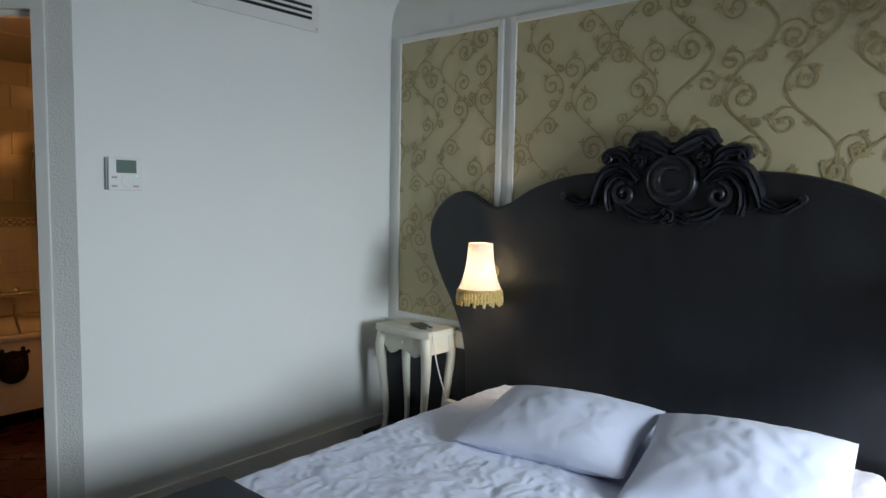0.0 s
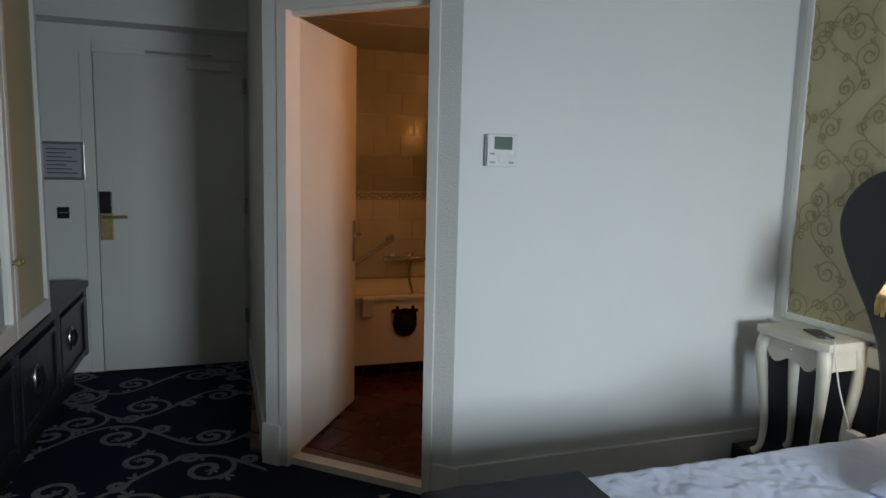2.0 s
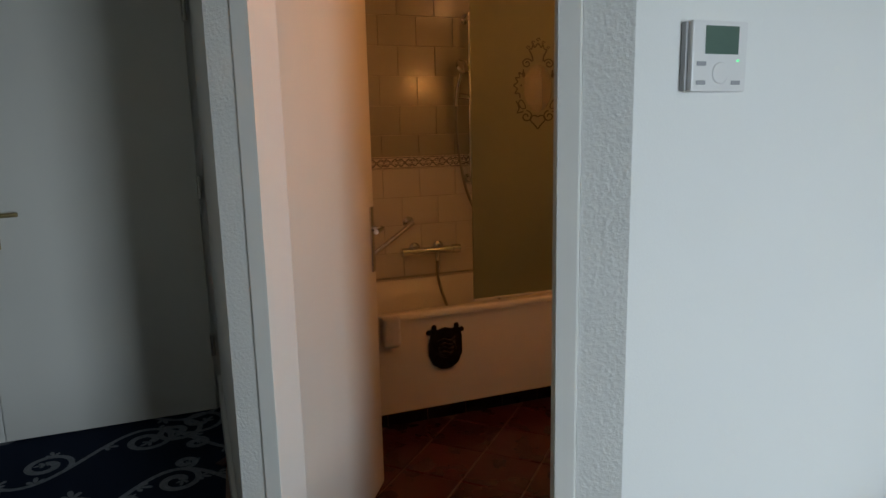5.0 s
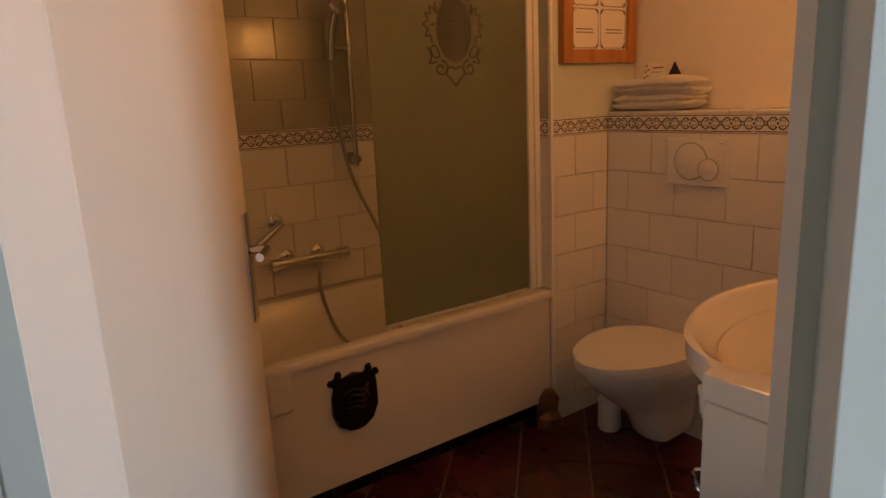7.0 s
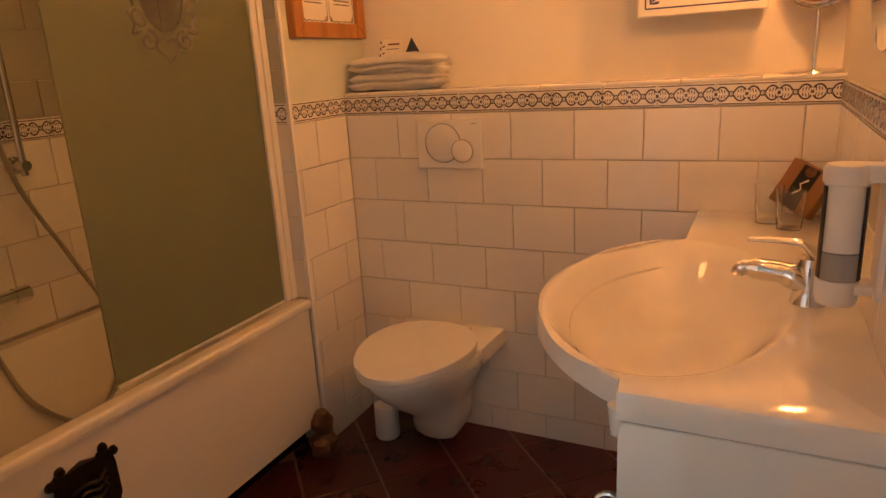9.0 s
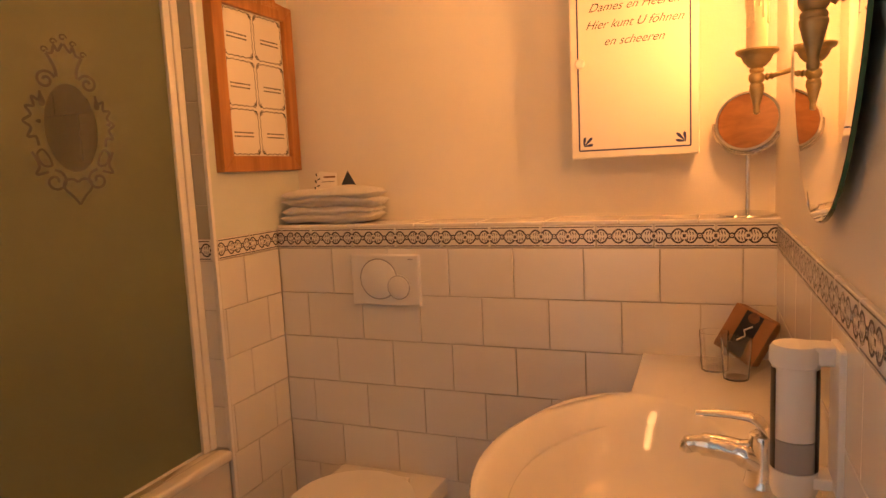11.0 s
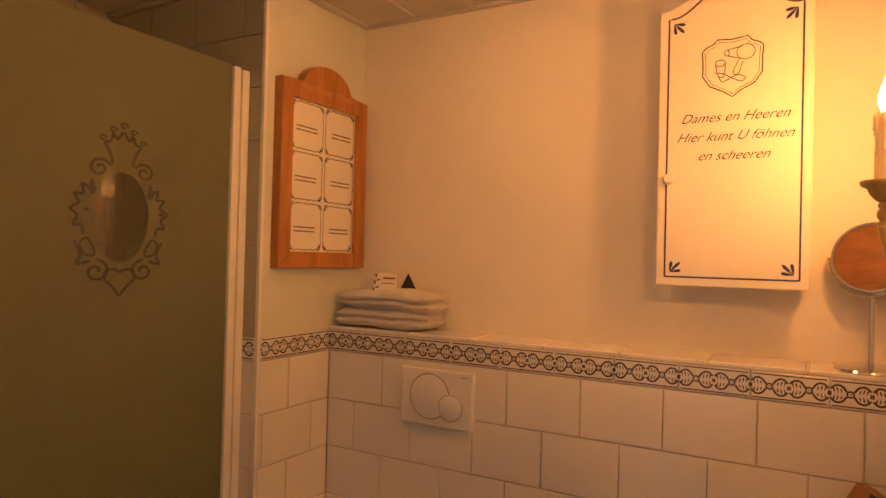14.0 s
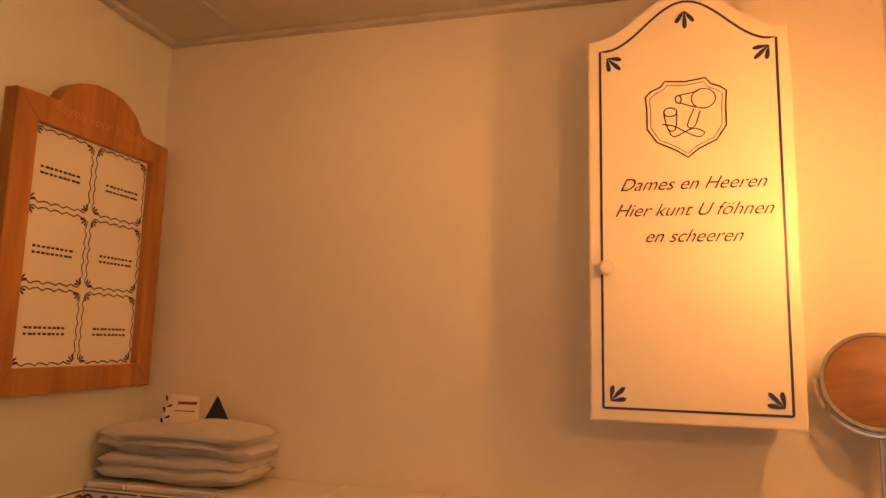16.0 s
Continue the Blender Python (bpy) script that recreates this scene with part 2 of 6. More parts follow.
def lathe(profile, at=(0, 0, 0), n=24, bm=None, m=None, ring=False):
    """Spins (radius, height) pairs about z."""
    b = bmesh.new()
    rings = []
    for r, z in profile:
        if r < 1e-5:
            rings.append([b.verts.new((0, 0, z))])
        else:
            rings.append([b.verts.new((r * math.cos(2 * math.pi * i / n), r * math.sin(2 * math.pi * i / n), z)) for i in range(n)])
    for p, q in zip(rings, rings[1:] + rings[:1] if ring else rings[1:]):
        for i in range(n):
            j = (i + 1) % n
            vs = [p[i % len(p)], p[j % len(p)], q[j % len(q)], q[i % len(q)]]
            vs = list(dict.fromkeys(vs))
            if len(vs) > 2:
                b.faces.new(vs)
    for end in (rings[0], rings[-1]):
        if len(end) > 2 and not ring:
            b.faces.new(end)
    return merge(bm, b, Matrix.Translation(at) @ (m or Matrix.Identity(4)))


def tube(points, radius, n=8, bm=None, closed=False, flat=1.0):
    """A round rod through points; radius is one number or one for each point."""
    b = bmesh.new()
    pts = [Vector(p) for p in points]
    k = len(pts)
    rings = []
    ref = None
    for i, p in enumerate(pts):
        a = pts[(i - 1) % k] if closed or i else p
        c = pts[(i + 1) % k] if closed or i < k - 1 else p
        d = (c - a).normalized()
        if ref is None:
            ref = Vector((0, 0, 1)) if abs(d.z) < 0.9 else Vector((1, 0, 0))
        side = d.cross(ref)
        side = side.normalized() if side.length > 1e-6 else d.orthogonal().normalized()
        up = side.cross(d).normalized()
        ref = up
        r = radius[i] if isinstance(radius, (list, tuple)) else radius
        rings.append([b.verts.new(p + side * (r * math.cos(2 * math.pi * j / n)) + up * (r * flat * math.sin(2 * math.pi * j / n))) for j in range(n)])
    for i in range(k if closed else k - 1):
        p, q = rings[i], rings[(i + 1) % k]
        for j in range(n):
            b.faces.new((p[j], p[(j + 1) % n], q[(j + 1) % n], q[j]))
    if not closed:
        b.faces.new(rings[0][::-1])
        b.faces.new(rings[-1])
    return merge(bm, b)


def spline(points, steps=8, closed=False):
    """A smooth curve through the points."""
    pts = [Vector(p) for p in points]
    k = len(pts)
    out = []
    for i in range(k if closed else k - 1):
        p1, p2 = pts[i], pts[(i + 1) % k]
        p0 = pts[(i - 1) % k] if closed or i else p1
        p3 = pts[(i + 2) % k] if closed or i + 2 < k else p2
        for s in range(steps):
            t = s / steps
            out.append(0.5 * ((2 * p1) + (p2 - p0) * t + (2 * p0 - 5 * p1 + 4 * p2 - p3) * t * t + (3 * p1 - p0 - 3 * p2 + p3) * t ** 3))
    if not closed:
        out.append(pts[-1])
    return out


def ribbon(bm, line, width, m, z=0.0):
    """A flat band along a 2D line, laid by m; width is a number or a function of 0..1."""
    k = len(line)
    rows = []
    for i, p in enumerate(line):
        d = Vector(line[min(i + 1, k - 1)]) - Vector(line[max(i - 1, 0)])
        d = d.normalized() if d.length > 1e-9 else Vector((1, 0))
        w = (width(i / (k - 1)) if callable(width) else width) / 2
        s = Vector((-d.y, d.x)) * w
        rows.append((bm.verts.new(m @ Vector((p[0] + s.x, p[1] + s.y, z))), bm.verts.new(m @ Vector((p[0] - s.x, p[1] - s.y, z)))))
    for (a, b), (c, d) in zip(rows, rows[1:]):
        bm.faces.new((a, b, d, c))


def blob(bm, x, y, length, width, angle, m, z=0.0):
    """A flat leaf."""
    c, s = math.cos(angle), math.sin(angle)
    vs = []
    for i in range(12):
        t = 2 * math.pi * i / 12
        u, v = length * (0.5 + 0.5 * math.cos(t)), width * 0.5 * math.sin(t) * (0.6 + 0.4 * math.cos(t))
        vs.append(bm.verts.new(m @ Vector((x + c * u - s * v, y + s * u + c * v, z))))
    bm.faces.new(vs)


def scrolls(w, h, cell, line, m, seed):
    """Waving vines whose branches peel off into curls with heart-shaped leaves, clipped to a w by h field."""
    rng = random.Random(seed)
    bm = bmesh.new()
    level = [0.0]

    def put(pts, width):
        level[0] += 0.000004
        ribbon(bm, pts, width, m, level[0])

    def leaf(x, y, a, size):
        level[0] += 0.000004
        for turn in (-0.75, 0.0, 0.75):
            blob(bm, x, y, size * (1.0 if turn == 0 else 0.72), size * 0.46, a + turn, m, level[0])

    def curl_from(x, y, heading, hand, r0, turns):
        nx_, ny_ = -hand * math.sin(heading), hand * math.cos(heading)
        cx_, cy_ = x + nx_ * r0, y + ny_ * r0
        a0 = math.atan2(-ny_, -nx_)
        pts = []
        for k in range(31):
            t = k / 30
            r = r0 * (1 - 0.80 * t ** 0.9)
            a = a0 + hand * turns * 2 * math.pi * t
            pts.append((cx_ + r * math.cos(a), cy_ + r * math.sin(a)))
        put(pts, lambda t: line * (0.75 + 0.55 * t))
        a_end = a0 + hand * turns * 2 * math.pi
        leaf(pts[-1][0], pts[-1][1], a_end + hand * 1.7, r0 * 0.42)
        x1, y1 = pts[8]
        leaf(x1, y1, math.atan2(y1 - cy_, x1 - cx_) + hand * 0.5, r0 * 0.5)

    pitch = cell * 0.78
    cols = int(w / pitch) + 2
    for i in range(cols):
        base = (i - 0.25) * pitch + rng.uniform(-0.05, 0.05) * cell
        wave = cell * rng.uniform(1.5, 1.8)
        phase = rng.uniform(0, 1) * wave
        reach = cell * 0.32

        def stem(y):
            return base + reach * math.sin(2 * math.pi * (y + phase) / wave)

        steps = int((h + 2 * cell) / (cell * 0.06))
        put([(stem(-cell + k * cell * 0.06), -cell + k * cell * 0.06) for k in range(steps + 1)], line * 0.8)
        y, side_ = -cell * 0.9, 1
        while y < h + cell * 0.4:
            slope = 2 * math.pi / wave * reach * math.cos(2 * math.pi * (y + phase) / wave)
            heading = math.atan2(1.0, slope)
            hand = side_
            curl_from(stem(y), y, heading - hand * 0.25, hand, cell * rng.uniform(0.16, 0.25), rng.uniform(1.25, 1.6))
            if rng.random() < 0.7:
                yy_ = y + cell * 0.16
                curl_from(stem(yy_), yy_, heading + hand * 0.9, -hand, cell * rng.uniform(0.08, 0.11), 1.2)
            leaf(stem(y - cell * 0.12), y - cell * 0.12, heading + side_ * 0.9, cell * 0.11)
            side_ = -side_
            y += wave * rng.uniform(0.24, 0.34)
    for axis, lim, sign in ((0, 0, -1), (0, w, 1), (1, 0, -1), (1, h, 1)):
        co = Vector((0, 0, 0))
        co[axis] = lim
        no = Vector((0, 0, 0))
        no[axis] = sign
        bmesh.ops.bisect_plane(bm, geom=bm.verts[:] + bm.edges[:] + bm.faces[:], plane_co=m @ co, plane_no=m.to_3x3() @ no, clear_outer=True)
    return bm


def words(name, text, size, m, material, parent, shear=0.3, align="CENTER"):
    """Lettering as a mesh, in the plane of m, 0.4 mm thick."""
    cu = bpy.data.curves.new("lettering", "FONT")
    cu.body, cu.size, cu.shear, cu.align_x, cu.extrude, cu.offset = text, size, shear, align, 0.0002, -size * 0.007
    tmp = bpy.data.objects.new("lettering", cu)
    scene.collection.objects.link(tmp)
    me = bpy.data.meshes.new_from_object(tmp.evaluated_get(bpy.context.evaluated_depsgraph_get()))
    bpy.data.objects.remove(tmp)
    bpy.data.curves.remove(cu)
    me.transform(m)
    me.materials.clear()
    me.materials.append(material)
    ob = new(name, me)
    ob.parent = parent
    ob.matrix_parent_inverse = parent.matrix_basis.inverted() if parent.parent is None else Matrix.Identity(4)
    return ob


def facing_south(x, y, z):
    """Local x to the east, local y up, local z to the south."""
    return Matrix(((1, 0, 0, x), (0, 0, -1, y), (0, 1, 0, z), (0, 0, 0, 1)))


def facing_east(x, y, z):
    """Local x to the north, local y up, local z to the east."""
    return Matrix(((0, 0, 1, x), (1, 0, 0, y), (0, 1, 0, z), (0, 0, 0, 1)))


def facing_west(x, y, z):
    return Matrix(((0, 0, -1, x), (-1, 0, 0, y), (0, 1, 0, z), (0, 0, 0, 1)))


def facing_diag(s, d, z):
    """Local x along the slanting wall, local y up, local z into the bedroom."""
    p = A + U * s - N * d
    return Matrix(((U.x, 0, N.x, p.x), (U.y, 0, N.y, p.y), (0, 1, 0, z), (0, 0, 0, 1)))


# ---- the setting ----
def setting(name, bm, material, label, category, smooth=False):
    return solo(name, bm, material, label, category, kind="structure", smooth=smooth)


CARPET_EDGE = [(EX + 0.2, SY - 0.2), (EX + 0.2, NY + 0.2), (WX, NY + 0.2), (WX, B.y), diag(0.995, 0.06), diag(0.0, 0.06), (HX - 0.1, HY), (HX - 0.1, SY - 0.2)]
setting("floor", prism(CARPET_EDGE, -0.1, 0.0), M_CARPET, "navy blue carpet with grey scroll pattern", "carpet")
carpet_print = solo("carpet_scroll", scrolls(2.22, 1.68, 0.60, 0.030, pose(HX, SY, 0.003), 5), M_CARPETLINE, "grey scrolls woven into the navy hall carpet", "carpet pattern", kind="stuff")
carpet_print2 = solo("carpet_scroll", scrolls(EX - 0.02 + 2.9, NY - SY - 0.02, 0.60, 0.030, pose(HX + 2.22, SY, 0.0036), 9), M_CARPETLINE, "grey scrolls woven into the navy bedroom carpet", "carpet pattern", kind="stuff")
BATH_FLOOR = [diag(-0.15, 0.06), diag(1.15, 0.06), (BX, 1.2), (BX, TY + 0.2), (HX - 0.1, TY + 0.2), (HX - 0.1, HY + 0.02)]
setting("floor_bathroom", prism(BATH_FLOOR, -0.1, FLOOR_BATH - 0.005), M_FGROUT, "dark grout bed of the bathroom floor", "floor")
setting("threshold", prism([diag(0.12, 0.03), diag(0.86, 0.03), diag(0.86, 0.10), diag(0.12, 0.10)], -0.02, 0.035, bevel=0.004), M_TRIM, "white painted door threshold", "threshold")

TOP = 2.75
setting("wall_west", prism([(WX, B.y), (WX, NY), (BX, NY), (BX, 1.13)], 0, TOP), M_WALL, "smooth white painted bedroom wall", "wall")
pier = bmesh.new()
prism([diag(0.89, 0), (B.x, B.y), (BX, 1.128), diag(0.89, 0.12)], 0, 2.2, pier)
prism([diag(0.0, 0), diag(0.08, 0), diag(0.08, 0.12), diag(0.05, 0.12), (A.x - 0.02, A.y + 0.1)], 0, 2.2, pier)
prism([diag(0.0, 0), (B.x, B.y), (BX, 1.128), diag(0.0, 0.12)], 2.2, TOP, pier)
setting("wall_door", pier, M_PLASTER, "rough white plaster wall round the bathroom door", "wall")
setting("wall_hall", prism([(A.x, A.y), (A.x - 0.02, BS), (HX, BS), (HX, HY)], 0, TOP), M_WALL, "white hall wall beside the bathroom", "wall")
setting("wall_hall_end", box(HX - 0.15, HX, SY - 0.15, HY + 0.05, 0, TOP), M_WALL, "white end wall of the entrance hall", "wall")
# south and east walls are out of view; their beige keeps bounced light down
setting("wall_south", box(HX, EX, SY - 0.15, SY, 0, TOP), M_PAPER, "unseen south wall, papered beige to cut bounced light", "wall")
setting("wall_north", box(BX, EX + 0.15, NY, NY + 0.15, 0, TOP), M_WALL, "white wall behind the bed", "wall")
east = bmesh.new()
box(EX, EX + 0.15, SY, NY, 0, 0.75, bm=east)
box(EX, EX + 0.15, SY, NY, 1.85, TOP, bm=east)
box(EX, EX + 0.15, SY, 1.25, 0.75, 1.85, bm=east)
box(EX, EX + 0.15, 2.35, NY, 0.75, 1.85, bm=east)
setting("wall_east", east, M_PAPER, "unseen window wall, papered beige to cut bounced light", "wall")
win = setting("window_1", box(EX + 0.04, EX + 0.10, 1.25, 1.30, 0.75, 1.85), M_TRIM, "white framed bedroom window", "window")
for y0, y1, z0, z1 in ((2.30, 2.35, 0.75, 1.85), (1.30, 2.30, 0.75, 0.8), (1.30, 2.30, 1.8, 1.85)):
    part("window_frame", box(EX + 0.04, EX + 0.10, y0, y1, z0, z1), M_TRIM, win)
setting("ceiling", prism([(EX + 0.2, SY - 0.2), (EX + 0.2, NY + 0.1), (BX - 0.05, NY + 0.1), (BX - 0.05, B.y), diag(0.0, 0.06), (HX - 0.1, HY + 0.06), (HX - 0.1, SY - 0.2)], CEIL_BED, TOP + 0.1), M_CEIL, "plain white bedroom ceiling", "ceiling")
cove = bmesh.new()
prof = [(0, 0)] + [(0.2 * (1 - math.sin(a)), -0.2 * (1 - math.cos(a))) for a in [i * math.pi / 16 for i in range(9)]]
prism(prof, 0, NY - B.y, cove, Matrix(((1, 0, 0, WX), (0, 0, 1, B.y), (0, 1, 0, CEIL_BED), (0, 0, 0, 1))))
setting("trim_cove", cove, M_WALL, "rounded cove between wall and ceiling", "cove", smooth=True)
setting("trim_hall_box", box(HX, HX + 0.22, SY, HY, 2.32, TOP), M_WALL, "boxed soffit above the entrance door", "soffit")

# baseboards
base = bmesh.new()
box(WX, WX + 0.018, B.y, NY, 0, 0.18, 0.004, base)
prism([diag(0.90, 0), diag(1.015, 0), diag(1.015, -0.018), diag(0.90, -0.018)], 0, 0.18, base)
prism([diag(-0.01, 0), diag(0.09, 0), diag(0.09, -0.02), diag(-0.01, -0.02)], 0, 0.2, base)
box(HX, A.x, HY - 0.018, HY, 0, 0.18, 0.004, base)
setting("baseboard", base, M_TRIM, "white painted baseboard", "baseboard")

# headboard wall: panels with moulding
def moulding(x0, x1, z0, z1, w=0.035, side="south", at=NY):
    bm = bmesh.new()
    for a, b, c, d in ((x0, x1, z0 - w, z0), (x0, x1, z1, z1 + w), (x0 - w, x0, z0 - w, z1 + w), (x1, x1 + w, z0 - w, z1 + w)):
        box(a, b, at - 0.016, at, c, d, 0.005, bm)
    return bm


for k, (x0, x1) in enumerate(((-2.64, -1.97), (-1.86, 1.2))):
    z0, z1 = 0.80, 2.315
    setting("trim_panel", moulding(x0, x1, z0, z1, 0.032), M_TRIM, "white moulding round the wallpaper panel", "moulding")
    paper = setting("wallpaper", box(x0, x1, NY - 0.006, NY, z0, z1), M_PAPER, "beige gold wallpaper panel with darker scrolls", "wallpaper")
    solo("wallpaper_scroll", scrolls(x1 - x0, z1 - z0, 0.29, 0.0085, facing_south(x0, NY - 0.008, z0), 3 + k), M_SCROLL, "gold scrolls and leaves printed on wallpaper", "wallpaper pattern", kind="stuff")
setting("trim_rail", box(WX + 0.001, -1.9, NY - 0.03, NY, 0.66, 0.75, 0.006), M_TRIM, "white dado rail behind the bedside table", "rail")
setting("wall_panel_dark", box(WX + 0.02, 1.3, NY - 0.025, NY, 0.0, 0.66, 0.003), M_NAVYWOOD, "dark blue-black wainscot below the dado rail", "wainscot")
plinth = box(WX + 0.05, -2.0, 2.475, NY - 0.026, 0.0, 0.14, 0.006)
setting("platform", plinth, M_NAVYWOOD, "low dark plinth under the bedside table", "plinth")

# bathroom shell
setting("wall_bath_west", box(HX - 0.12, HX - 0.008, BS - 0.1, UY + 0.1, 0, TOP), M_GROUT, "grouted bathroom wall behind the bath", "wall")
setting("wall_bath_north", box(HX, BX, UY, UY + 0.1, 0, TOP), M_CREAMWALL, "cream painted upper bathroom wall", "wall")
setting("wall_bath_ledge", box(PX - 0.01, BX, TY + 0.008, UY, 0, 1.266), M_GROUT, "boxed-out lower wall of the bathroom", "wall")
setting("wall_bath_pier", box(HX, PX - 0.008, PY + 0.008, UY, 0, CEIL_BATH), M_GREENWALL, "pale green painted pier beside the bath", "wall")
setting("wall_bath_east", prism([(BX, 1.13), (BX, UY), (BX - 0.003, UY), (BX - 0.003, 1.135)], 0, CEIL_BATH), M_CREAMWALL, "cream painted bathroom wall behind the basin", "wall")
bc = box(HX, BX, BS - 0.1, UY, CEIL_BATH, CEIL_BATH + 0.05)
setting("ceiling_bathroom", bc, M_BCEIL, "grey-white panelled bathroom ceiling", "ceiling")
bead = bmesh.new()
box(PX - 0.005, BX, UY - 0.02, UY, CEIL_BATH - 0.012, CEIL_BATH, 0.003, bead)
box(PX - 0.005, PX + 0.018, PY, UY - 0.02, CEIL_BATH - 0.012, CEIL_BATH, 0.003, bead)
box(HX, PX - 0.005, PY - 0.018, PY + 0.005, CEIL_BATH - 0.012, CEIL_BATH, 0.003, bead)
box(-3.62, -3.612, BS, UY - 0.02, CEIL_BATH - 0.004, CEIL_BATH + 0.001, 0, bead)
box(-4.2, -4.192, BS, UY - 0.02, CEIL_BATH - 0.004, CEIL_BATH + 0.001, 0, bead)
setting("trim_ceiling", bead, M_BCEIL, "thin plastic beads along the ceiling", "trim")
setting("trim_corner", box(PX - 0.012, PX + 0.001, PY - 0.001, PY + 0.012, FLOOR_BATH, CEIL_BATH - 0.012, 0.003), M_WHITEPL, "white plastic corner bead on the pier", "trim")

# ---- bathroom door ----
frame_ob = setting("door_1", prism([(0.08, -0.0), (0.13, 0.0), (0.13, 2.145), (0.845, 2.145), (0.845, 0), (0.889, 0), (0.889, 2.199), (0.08, 2.199)], -0.105, 0.006, m=facing_diag(0, 0, 0), bevel=0.004), M_TRIM, "white door frame of the bathroom, door ajar", "door frame")
part("door_stop", prism([(0.13, 2.125), (0.825, 2.125), (0.825, 0.036), (0.845, 0.036), (0.845, 2.145), (0.13, 2.145)], -0.085, -0.045, m=facing_diag(0, 0, 0)), M_TRIM, frame_ob)
hinge = Vector(diag(0.126, 0.112))
open_dir = Vector((-0.848, 0.53)).normalized()
DW, DT = 0.735, 0.04
thick = Vector((-open_dir.y, open_dir.x))
DOOR = Matrix(((open_dir.x, 0, thick.x, hinge.x), (open_dir.y, 0, thick.y, hinge.y), (0, 1, 0, 0.04), (0, 0, 0, 1)))
door = thing("bathroom_door", (hinge.x, hinge.y, 0.04), "plain white painted bathroom door standing open inwards", "door")
part("leaf", box(0.0, DW, 0, 2.09, 0, DT, 0.003), M_DOOR, door).matrix_basis = DOOR

door_handle = bmesh.new()
box(DW - 0.058, DW - 0.02, 0.86, 1.10, -0.008, 0.0, 0.003, door_handle)
tube(spline([(DW - 0.04, 1.02, 0), (DW - 0.04, 1.02, -0.038), (DW - 0.05, 1.02, -0.045), (DW - 0.125, 1.02, -0.045)], 5), 0.009, 10, door_handle)
part("handle", door_handle, M_CHROME, door, "chrome lever handle on a long plate", True).matrix_basis = DOOR
handle_back = bmesh.new()
box(DW - 0.058, DW - 0.02, 0.86, 1.10, DT, DT + 0.008, 0.003, handle_back)
tube(spline([(DW - 0.04, 1.02, DT), (DW - 0.04, 1.02, DT + 0.045), (DW - 0.055, 1.02, DT + 0.052), (DW - 0.15, 1.02, DT + 0.052)], 5), 0.009, 10, handle_back)
part("handle", handle_back, M_CHROME, door, "chrome lever handle on a long plate", True).matrix_basis = DOOR

# ---- hall ----
hd = setting("door_2", box(HX, HX + 0.012, -0.765, -0.69, 0, 2.155, 0.003), M_TRIM, "white frame of the entrance door", "door frame")
part("frame_head", box(HX, HX + 0.012, -0.69, 0.262, 2.155, 2.23, 0.003), M_TRIM, hd)
entry = thing("entrance_door", (HX, -0.21, 0.01), "plain white closed entrance door with brass lock", "door")
part("leaf", box(HX + 0.001, HX + 0.03, -0.682, 0.256, 0.01, 2.148, 0.004), M_DOOR, entry)
plate = part("lock_plate", box(HX + 0.03, HX + 0.045, -0.672, -0.592, 0.92, 1.10, 0.004), M_BRASS, entry, "antique brass lock plate")
part("card_reader", box(HX + 0.03, HX + 0.055, -0.670, -0.596, 1.10, 1.245, 0.006), M_BLACKPL, entry, "black card reader")
part("lever", tube(spline([(HX + 0.04, -0.635, 1.075), (HX + 0.085, -0.635, 1.075), (HX + 0.092, -0.62, 1.075), (HX + 0.092, -0.50, 1.078)], 5), 0.010, 10), M_BRASS, plate, "brass lever handle", True)
part("key_cylinder", lathe([(0, 0.012), (0.014, 0.012), (0.016, 0.0)], (HX + 0.045, -0.632, 1.0), 16, m=pose(0, 0, 0, 0, 90, 0)), M_BRASS, plate, "", True)
for hz in (0.30, 1.10, 1.93):
    part("hinge", tube([(HX + 0.034, 0.260, hz), (HX + 0.034, 0.260, hz + 0.11)], 0.011, 10), M_STEEL, entry, "steel hinge", True)
closer = part("door_closer", box(HX + 0.03, HX + 0.075, -0.115, 0.177, 2.075, 2.135, 0.006), M_WHITEPL, entry, "white door closer")
part("closer_arm", box(HX + 0.045, HX + 0.06, -0.36, 0.05, 2.162, 2.178, 0.003), M_STEEL, closer)

notice = thing("notice_frame", (HX, -0.88, 1.32), "silver snap frame holding a printed notice", "notice")
part("sheet", box(HX, HX + 0.006, -1.0, -0.76, 1.325, 1.56), M_NOTICE, notice, "grey printed sheet")
for y0, y1, z0, z1 in ((-1.02, -0.755, 1.318, 1.335), (-1.02, -0.755, 1.55, 1.567), (-1.02, -1.0, 1.335, 1.55), (-0.775, -0.755, 1.335, 1.55)):
    part("rail", box(HX, HX + 0.014, y0, y1, z0, z1, 0.003), M_SILVERFRAME, notice)
for k in range(7):
    part("printed_line", box(HX + 0.006, HX + 0.0068, -0.98, -0.80 - 0.03 * (k % 3), 1.36 + 0.026 * k, 1.366 + 0.026 * k), M_INK, notice)
switch = thing("light_switch", (HX, -0.895, 1.07), "square black card switch on the hall wall", "switch")
part("plate", box(HX, HX + 0.01, -0.932, -0.857, 1.062, 1.138, 0.004), M_BLACKPL, switch)
part("slot", box(HX + 0.01, HX + 0.0115, -0.92, -0.87, 1.10, 1.104), M_GREYPL, switch)

